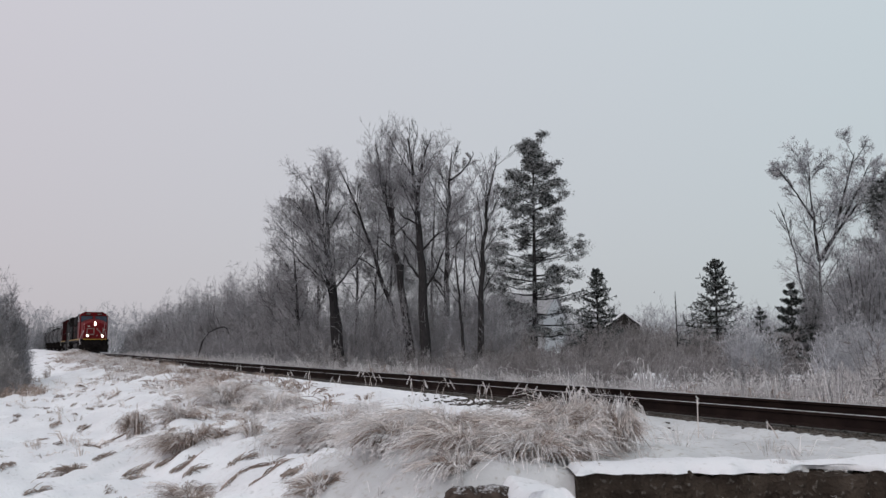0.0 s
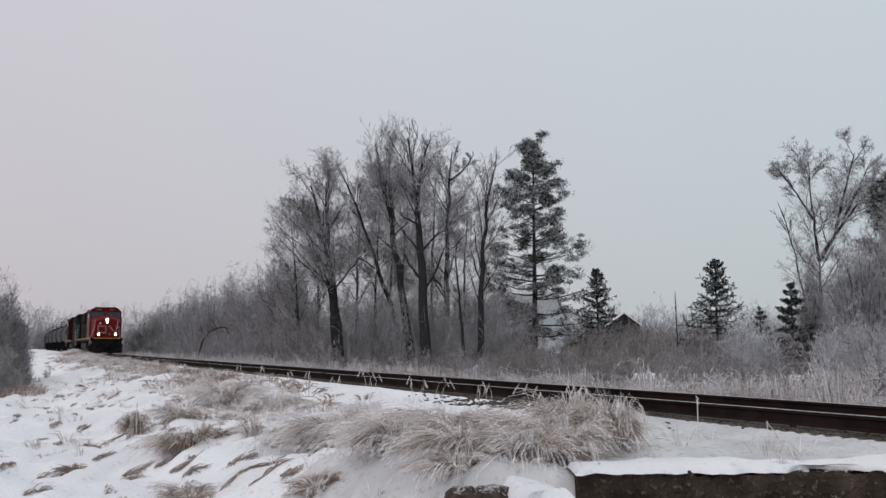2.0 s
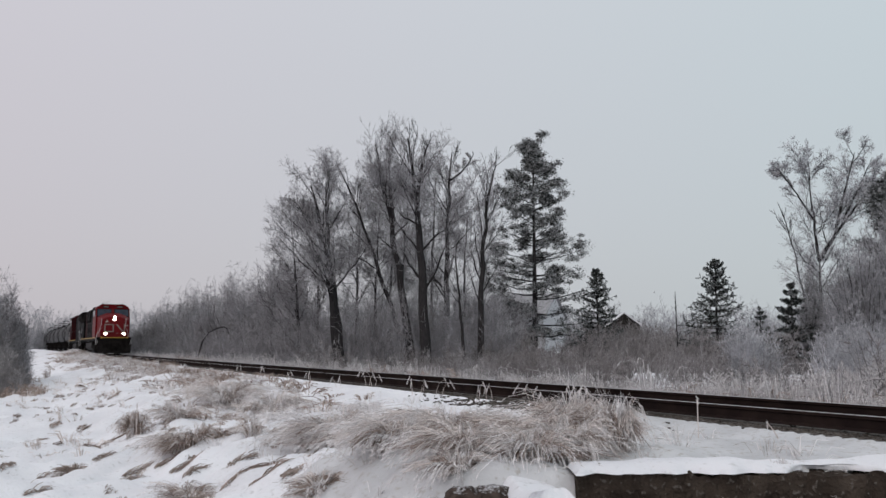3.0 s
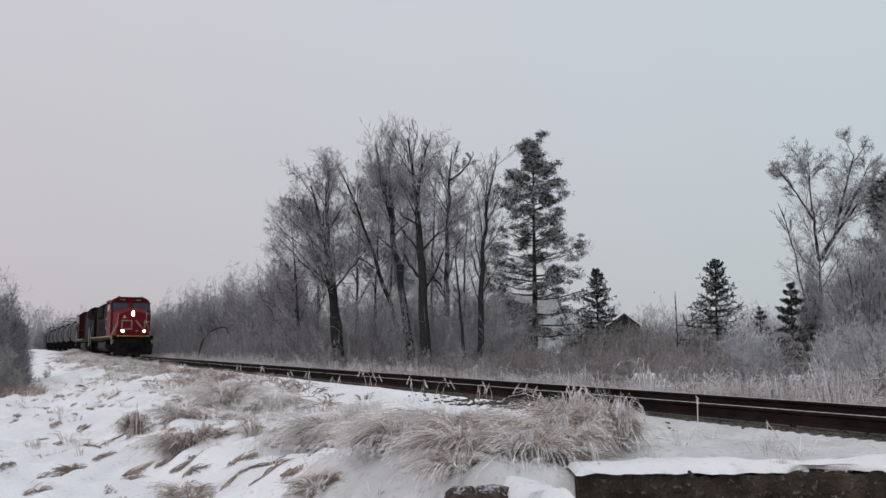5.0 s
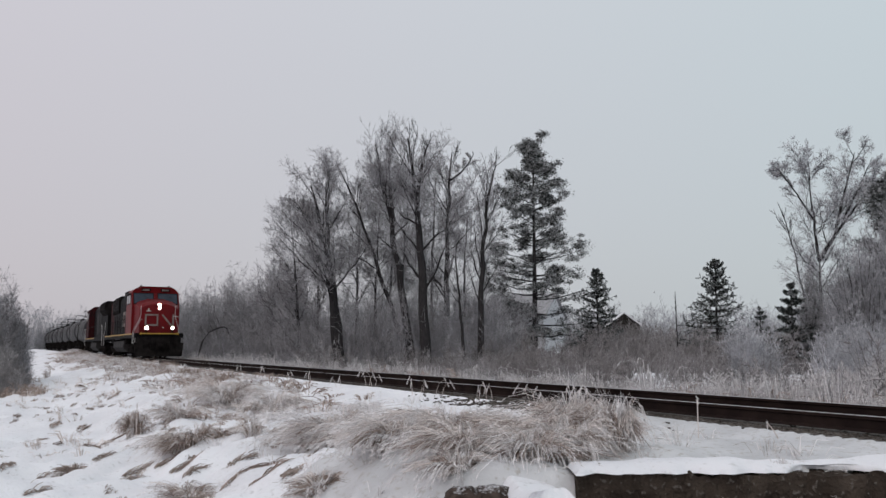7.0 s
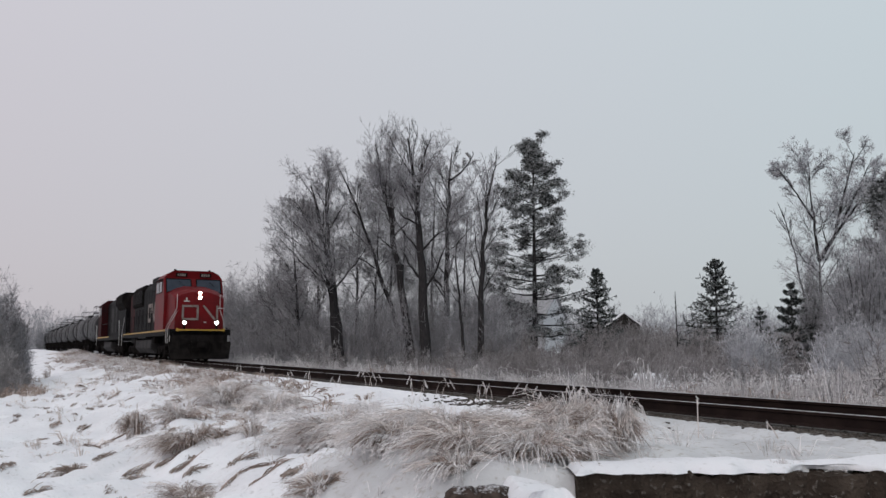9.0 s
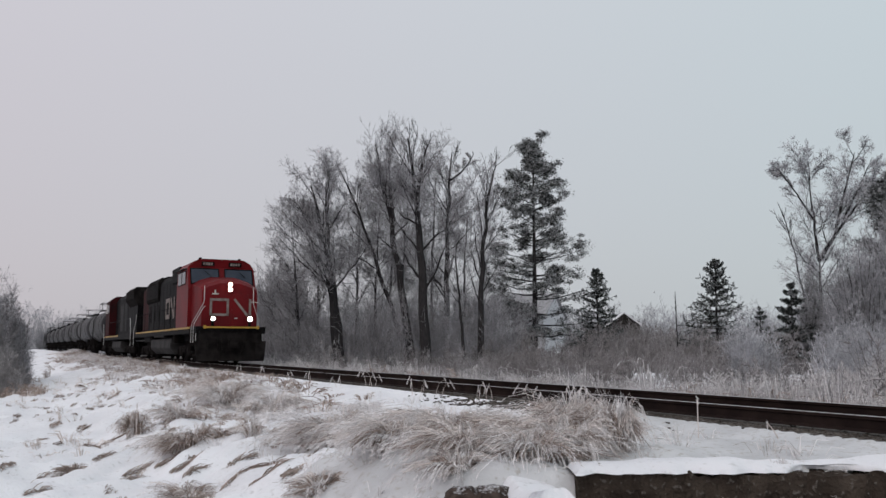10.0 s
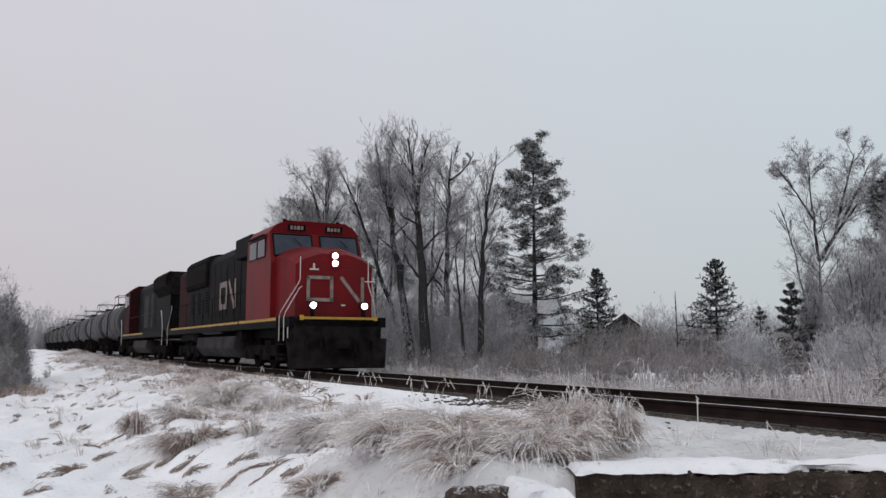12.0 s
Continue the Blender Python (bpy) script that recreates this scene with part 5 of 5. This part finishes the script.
n = 620
s = 30 - 95 * g.uniform(0, 1, n) ** 1.4
grass_field("roadside_weeds", s, g.uniform(-5.0, -2.0, n), g.uniform(0.4, 0.8, n), g.uniform(0.25, 0.6, n), 36, 85, M_WEED, "drooping frosted weeds close beyond the rails", r=0.0045, droop=0.7, heads=0.4, lean=(-0.1, 0.0))


n = 150
s = g.uniform(2, 30, n)
grass_field("plumed_weeds", s, g.uniform(-7.0, -2.4, n), g.uniform(0.5, 0.9, n), g.uniform(0.65, 1.15, n), 9, 86, M_WEED, "tall weeds with drooping plumes heavy with rime", r=0.006, droop=0.35, heads=1.0, lean=(-0.2, 0.0))


def mats(name, xs, ys, ls, seed, label):
    """Flattened grass in streaks, half drifted over; its brown also stands for shaded hollows."""
    g = np.random.default_rng(seed)
    A, B, C = [], [], []
    for x, y, l in zip(xs, ys, ls):
        l = 0.72 * l
        n = int(110 * l + 18)
        t = g.uniform(-0.5, 0.5, n)
        th = 0.42 + g.normal(0, 0.16)
        ux, uy = math.sin(th), math.cos(th)
        wob = g.normal(0, 0.03, n) * (1.3 - np.abs(t) * 2)
        px, py = x + ux * t * l + uy * wob, y + uy * t * l - ux * wob
        ll = g.uniform(0.3, 0.8, n) * l
        tw = g.normal(0, 0.07, n) + 0.25 * t
        qx, qy = px + (ux + uy * tw) * ll * 0.6, py + (uy - ux * tw) * ll * 0.6
        za, zc = height(px, py) + g.uniform(-0.03, 0.035, n), height(qx, qy) + g.uniform(-0.04, 0.03, n)
        a, c = np.stack([px, py, za], 1), np.stack([qx, qy, zc], 1)
        b = (a + c) / 2 + np.stack([0 * t, 0 * t, g.uniform(0.0, 0.07, n)], 1)
        A.append(a), B.append(b), C.append(c)
    a, b, c = (np.concatenate(q) for q in (A, B, C))
    return tagged(new(name, mesh_np(name, *stems(a, b, c, 0.006, 0.003, 3, 2), M_GRASS_B)), label, "grass", kind="stuff")


mats("flattened_grass", [-6.47, -4.37, -3.53, -2.34, -4.91, -7.75, -3.21, -4.19, -4.87, -5.16, -1.69, -4.0, -2.0, -2.6, -5.9, -6.6], [16.8, 12.44, 12.03, 10.54, 15.48, 18.54, 11.22, 11.72, 10.44, 13.22, 9.58, 12.6, 9.9, 11.4, 14.6, 15.3], [0.9, 0.7, 1.0, 1.3, 0.6, 0.6, 0.6, 0.55, 0.55, 0.55, 0.5, 0.6, 0.6, 0.7, 0.5, 0.6], 81, "streaks of flattened brown grass that also darken the snow's hollows as shade")
n = 210
s, d = g.uniform(-14, 16, n), g.uniform(4.6, 9.5, n)
pp = np.array([on_line(a, b) for a, b in zip(s, d)])
mats("flattened_grass", pp[:, 0], pp[:, 1], g.uniform(0.10, 0.38, n), 82, "streaks of flattened brown grass that also darken the snow's hollows as shade")


def weed(x, y, h, seed, lean, label="dry weed stalk with a drooping frosted plume"):
    g = np.random.default_rng(seed)
    t = tagged(new("weed"), label, "weed", group="frosted weeds beside the rails")
    k = 2
    px, py = x + g.normal(0, 0.05, k), y + g.normal(0, 0.05, k)
    a = np.stack([px, py, height(px, py) - 0.02], 1)
    hh = h * g.uniform(0.75, 1.05, k)
    out = np.stack([lean * hh + g.normal(0, 0.03, k), g.normal(0, 0.03, k), 0 * hh], 1)
    b = a + np.stack([0 * hh, 0 * hh, hh * 1.15], 1) + out * 0.2
    c = a + np.stack([0 * hh, 0 * hh, hh * 0.97], 1) + out
    part("stalk", mesh_np("stalk", *stems(a, b, c, 0.004, 0.003, 6, 4), M_GRASS), None, t)
    tip = unit(unit(c - b) * 0.6 + np.array([0, 0, -0.8]))
    tagged(part("plume", mesh_np("plume", *merge(plumes(c, tip, g, 0.085, 0.0042), plumes(c - tip * 0.05, tip, g, 0.08, 0.0042), plumes(c - tip * 0.08, tip, g, 0.06, 0.004)), M_GRASS_W), None, t, "drooping plume furred with rime"), kind="stuff")
    return t


for i, (s, d, h, ln) in enumerate(((3.3, 2.0, 0.32, -0.1), (6.3, 1.7, 0.36, -0.5), (6.6, 1.75, 0.30, 0.3), (8.5, 1.65, 0.40, -0.15), (8.7, 1.6, 0.34, 0.3), (9.3, 1.55, 0.32, 0.6), (10.9, 1.6, 0.33, 0.35), (11.2, 1.5, 0.28, -0.2), (12.9, 1.75, 0.26, -0.6), (13.4, 1.9, 0.36, -0.3), (13.8, 1.9, 0.42, 0.2), (14.1, 2.0, 0.40, 0.5), (14.6, 2.1, 0.46, -0.3), (14.9, 2.2, 0.44, -0.4), (14.4, 2.3, 0.45, 0.1), (-1.6, 1.9, 0.34, 0.2), (-4.0, 2.0, 0.3, -0.2), (1.2, 1.9, 0.28, 0.3), (5.0, 1.9, 0.26, -0.3))):
    p = on_line(s, d)
    weed(p[0], p[1], h, 200 + i, ln)


def lone_stalk(x, y, h, seed, lean=0.0):
    t = tagged(new("dry_stalk"), "single bare dry stalk standing in the snow", "weed", group="dry stalks in the snow")
    z = ground_z(x, y) - 0.02
    a = np.array([[x, y, z]])
    part("stalk", mesh_np("stalk", *stems(a, a + [lean * 0.2, 0, h * 0.5], a + [lean, 0, h], 0.006, 0.005, 5, 5), M_GRASS), None, t)
    g = np.random.default_rng(seed)
    part("plume", mesh_np("plume", *plumes(a + [lean, 0, h - 0.07], np.array([[0, 0, 1.0]]), g, 0.08, 0.005), M_GRASS_W), None, t)


lone_stalk(2.64, 9.0, 0.42, 1)
lone_stalk(3.55, 9.2, 0.2, 2, -0.12)
lone_stalk(-5.5, 15.6, 0.62, 3)
lone_stalk(-4.9, 17.0, 0.85, 4, -0.2)
lone_stalk(-5.0, 17.2, 0.7, 5, -0.1)
lone_stalk(-4.55, 17.6, 0.75, 6, -0.25)
lone_stalk(-4.3, 18.2, 0.6, 7, -0.1)
lone_stalk(-3.3, 15.2, 0.45, 8, -0.4)


# old timbers that edge the crossing, capped with snow
def timber(x0, x1, y0, y1, z0, z1, turn, label, cap, seed):
    t = tagged(new("old_timber"), label, "timber", group="old timbers by the crossing")
    cx, cy = (x0 + x1) / 2, (y0 + y1) / 2
    t.matrix_basis = pose(cx, cy, z0, 0, 0, turn)
    lx, ly, h = (x1 - x0) / 2, (y1 - y0) / 2, z1 - z0
    g = np.random.default_rng(seed)
    bm = bmesh.new()
    nx, ny = max(2, int(lx * 2 / 0.06)), max(2, int(ly * 2 / 0.06))
    rings = []
    long_x = lx > ly
    m = nx if long_x else ny
    for i in range(m + 1):
        u = -1 + 2 * i / m
        ring = []
        for a, b in ((-1, 0), (-1, 0.5), (-0.9, 1), (0, 1), (0.9, 1), (1, 0.5), (1, 0)):
            w = 1 + 0.10 * g.normal()
            q = (u * lx, a * ly * w, b * h * (1 + 0.03 * g.normal())) if long_x else (a * lx * w, u * ly, b * h * (1 + 0.03 * g.normal()))
            ring.append(q)
        rings.append(ring)
    loft(bm, rings)
    part("beam", bm, M_EARTH, t)
    if cap:
        k = 46
        lo, hi = (-0.72, 2.6) if long_x else (-0.98, 0.98)
        u, v = np.meshgrid(np.linspace(-1, 1, k * 3 if long_x else k), np.linspace(lo, hi, k if long_x else k * 2))
        X, Y = cx + u * lx * 1.02, cy + v * ly * 1.03
        wave = bumps(X * 2, Y * 2) * 0.5
        rag = 0.9 * bumps(3 * X, 3 * Y + 2) + 0.5 * bumps(9 * X, 9 * Y)
        e = np.minimum((1 - np.abs(u)) * lx, np.minimum(v - lo, hi - v) * ly)
        Z = h + 0.012 + cap * np.sqrt(np.clip(e * 12, 0, 1)) + wave * np.clip(e * 10, 0, 1) - 0.14 * np.clip(v - 1.2, 0, 2) * (1 if long_x else 0)
        vv = np.stack([u * lx * 1.02, v * ly * 1.03 + rag * np.clip((0.2 - v), 0, 1), Z], -1).reshape(-1, 3)
        c, r = u.shape[1], u.shape[0]
        i, j = np.meshgrid(np.arange(r - 1), np.arange(c - 1), indexing="ij")
        part("snow_cap", mesh_np("snow_cap", vv, np.stack([i * c + j, i * c + j + 1, (i + 1) * c + j + 1, (i + 1) * c + j], -1).reshape(-1, 4), M_SNOW), None, t, "lumpy cap of snow")
    return t


timber(1.02, 4.1, 6.60, 6.92, -0.80, -0.23, -1, "dark weathered old timber under a cap of snow", 0.05, 1)
timber(0.47, 0.90, 5.75, 6.85, -0.80, -0.375, 4, "short thick timber block with smooth snow on top", 0.06, 2)


def clod(x, y, r, seed, label, mat):
    bm = bmesh.new()
    bmesh.ops.create_icosphere(bm, subdivisions=3, radius=r)
    for v in bm.verts:
        q = noise.noise(v.co * (2.2 / r) + Vector((seed, 0, 0))) * 0.3 + noise.noise(v.co * (6 / r)) * 0.12
        v.co *= 1 + q
        v.co.z *= 0.75
    ob = new("stone", bm_mesh("stone", bm, mat, True))
    ob.location = (x, y, ground_z(x, y) + r * 0.45)
    return tagged(ob, label, "stone", group="stones by the timbers")


M_CLOD = material("dark brown stone", (0.03, 0.022, 0.019), (0.075, 0.056, 0.048), 14, 0.95, bump=0.6, fine=40, top=FROST, top_from=0.98, spec=0.1)
clod(0.36, 6.45, 0.21, 3.0, "dark brown stone dusted with snow", M_CLOD)
clod(0.15, 6.35, 0.15, 5.0, "dark brown stone half buried in snow", M_CLOD)
clod(0.40, 6.05, 0.16, 9.0, "small dark stone against the timber", M_CLOD)
n = 70
fx_, fy_ = g.uniform(0.95, 3.9, n), g.uniform(6.52, 7.0, n)
fs, fd = off_line(fx_, fy_)
grass_field("fringe_grass", fs, fd, g.uniform(0.1, 0.3, n), g.uniform(0.05, 0.16, n), 16, 76, M_GRASS_W, "short frosted blades along the timbers", r=0.0022)
fx_, fy_ = g.uniform(0.95, 3.9, n), g.uniform(6.3, 6.5, n)
fs, fd = off_line(fx_, fy_)
grass_field("fringe_grass", fs, fd, g.uniform(0.2, 0.4, n), g.uniform(0.30, 0.56, n), 16, 77, M_GRASS, "dead frosted grass in front of the timbers", r=0.0016, droop=0.8)


# gravel along the rails
def gravel():
    g = np.random.default_rng(91)
    n = 9000
    s = g.uniform(-22, 24, n)
    d = np.where(g.uniform(0, 1, n) < 0.75, np.clip(g.normal(1.03, 0.12, n), 0.82, 1.35), g.uniform(-1.7, 1.2, n))
    th = np.interp(s, S, TH)
    c = np.stack([np.interp(s, S, TX) - d * np.cos(th), np.interp(s, S, TY) - d * np.sin(th), np.interp(np.abs(d), [0, 1.3, 1.75, 1.9], [-0.205, -0.205, -0.245, -0.26])], 1)
    k = n - 900                       # a bare patch where the snow has melted through
    sp, dp = g.normal(12.2, 1.3, 900), g.normal(1.75, 0.22, 900)
    c[k:] = np.array([on_line(q, w) for q, w in zip(sp, dp)])
    c[k:, 2] = height(c[k:, 0], c[k:, 1]) + 0.004
    corners = np.array([(x, y, z) for z in (-1, 1) for x, y in ((-1, -1), (1, -1), (1, 1), (-1, 1))], float)
    size = g.uniform(0.010, 0.026, n)[:, None, None]
    v = corners[None] * size * g.uniform(0.6, 1.2, (n, 8, 3))
    a = g.uniform(0, 6.28, n)
    co, si = np.cos(a)[:, None], np.sin(a)[:, None]
    v = np.stack([v[..., 0] * co - v[..., 1] * si, v[..., 0] * si + v[..., 1] * co, v[..., 2] * 0.8], -1) + c[:, None]
    f = np.array([(3, 2, 1, 0), (4, 5, 6, 7), (0, 1, 5, 4), (1, 2, 6, 5), (2, 3, 7, 6), (3, 0, 4, 7)])
    q = (np.arange(n)[:, None, None] * 8 + f[None]).reshape(-1, 4)
    me = mesh_np("gravel", v.reshape(-1, 3), q, M_BALLAST)
    me.polygons.foreach_set("use_smooth", [False] * len(me.polygons))
    tagged(part("gravel", me, None, TRACK), "loose brown gravel", kind="stuff")


gravel()


# ties: one object each where the camera is near
def ties():
    bm = bmesh.new()
    box(bm, -0.115, 0.115, -1.3, 1.3, -0.18, 0.0)
    bmesh.ops.bevel(bm, geom=list(bm.edges), offset=0.012, segments=1, affect="EDGES")
    me = bm_mesh("tie", bm, M_TIE)
    far = []
    g = np.random.default_rng(92)
    k = 0
    for s in np.arange(-430, 50, 0.53):
        p = on_line(s + g.normal(0, 0.015), g.normal(0, 0.02), -0.172)
        th = float(np.interp(s, S, TH))
        m = pose(*p, 0, 0, math.degrees(th) + g.normal(0, 0.6))
        if -120 < s < 35:
            ob = new("tie", me)
            ob.parent = TRACK
            ob.matrix_basis = m
            k += 1
        else:
            far.append(np.array([m @ v.co for v in me.vertices]))
    f = [list(q.vertices) for q in me.polygons]
    bm2 = bpy.data.meshes.new("far_tie_row")
    vs, fs = [], []
    for i, v in enumerate(far):
        vs += v.tolist()
        fs += [[j + i * len(v) for j in q] for q in f]
    bm2.from_pydata(vs, [], fs)
    bm2.materials.append(M_TIE)
    tagged(part("far_tie_row", bm2, None, TRACK), kind="stuff")


ties()


# ---- what moves: the train rolls along the line ----
def car_pose(t, at, b0, b1):
    dt = t - 12.0
    s = SPEED * dt + GAIN * dt * dt - at
    p, q = on_line(s - b0), on_line(s - b1)
    d = (p - q) / np.linalg.norm(p - q)
    f = p + d * b0
    return pose(f[0], f[1], 0.0, 0, 0, math.degrees(math.atan2(d[1], d[0])))


def motions():
    for ob, at, b0, b1 in MOVING:
        walk(ob, [(0.5 * k, car_pose(0.5 * k, at, b0, b1)) for k in range(25)])
    for w, place, r in WHEELS:
        rows = []
        for k in range(121):
            t = 0.1 * k
            dt = t - 12.0
            turn = (SPEED * dt + GAIN * dt * dt) / r
            rows.append((t, pose(*place, 0, math.degrees(turn), 0)))
        walk(w, rows)


motions()
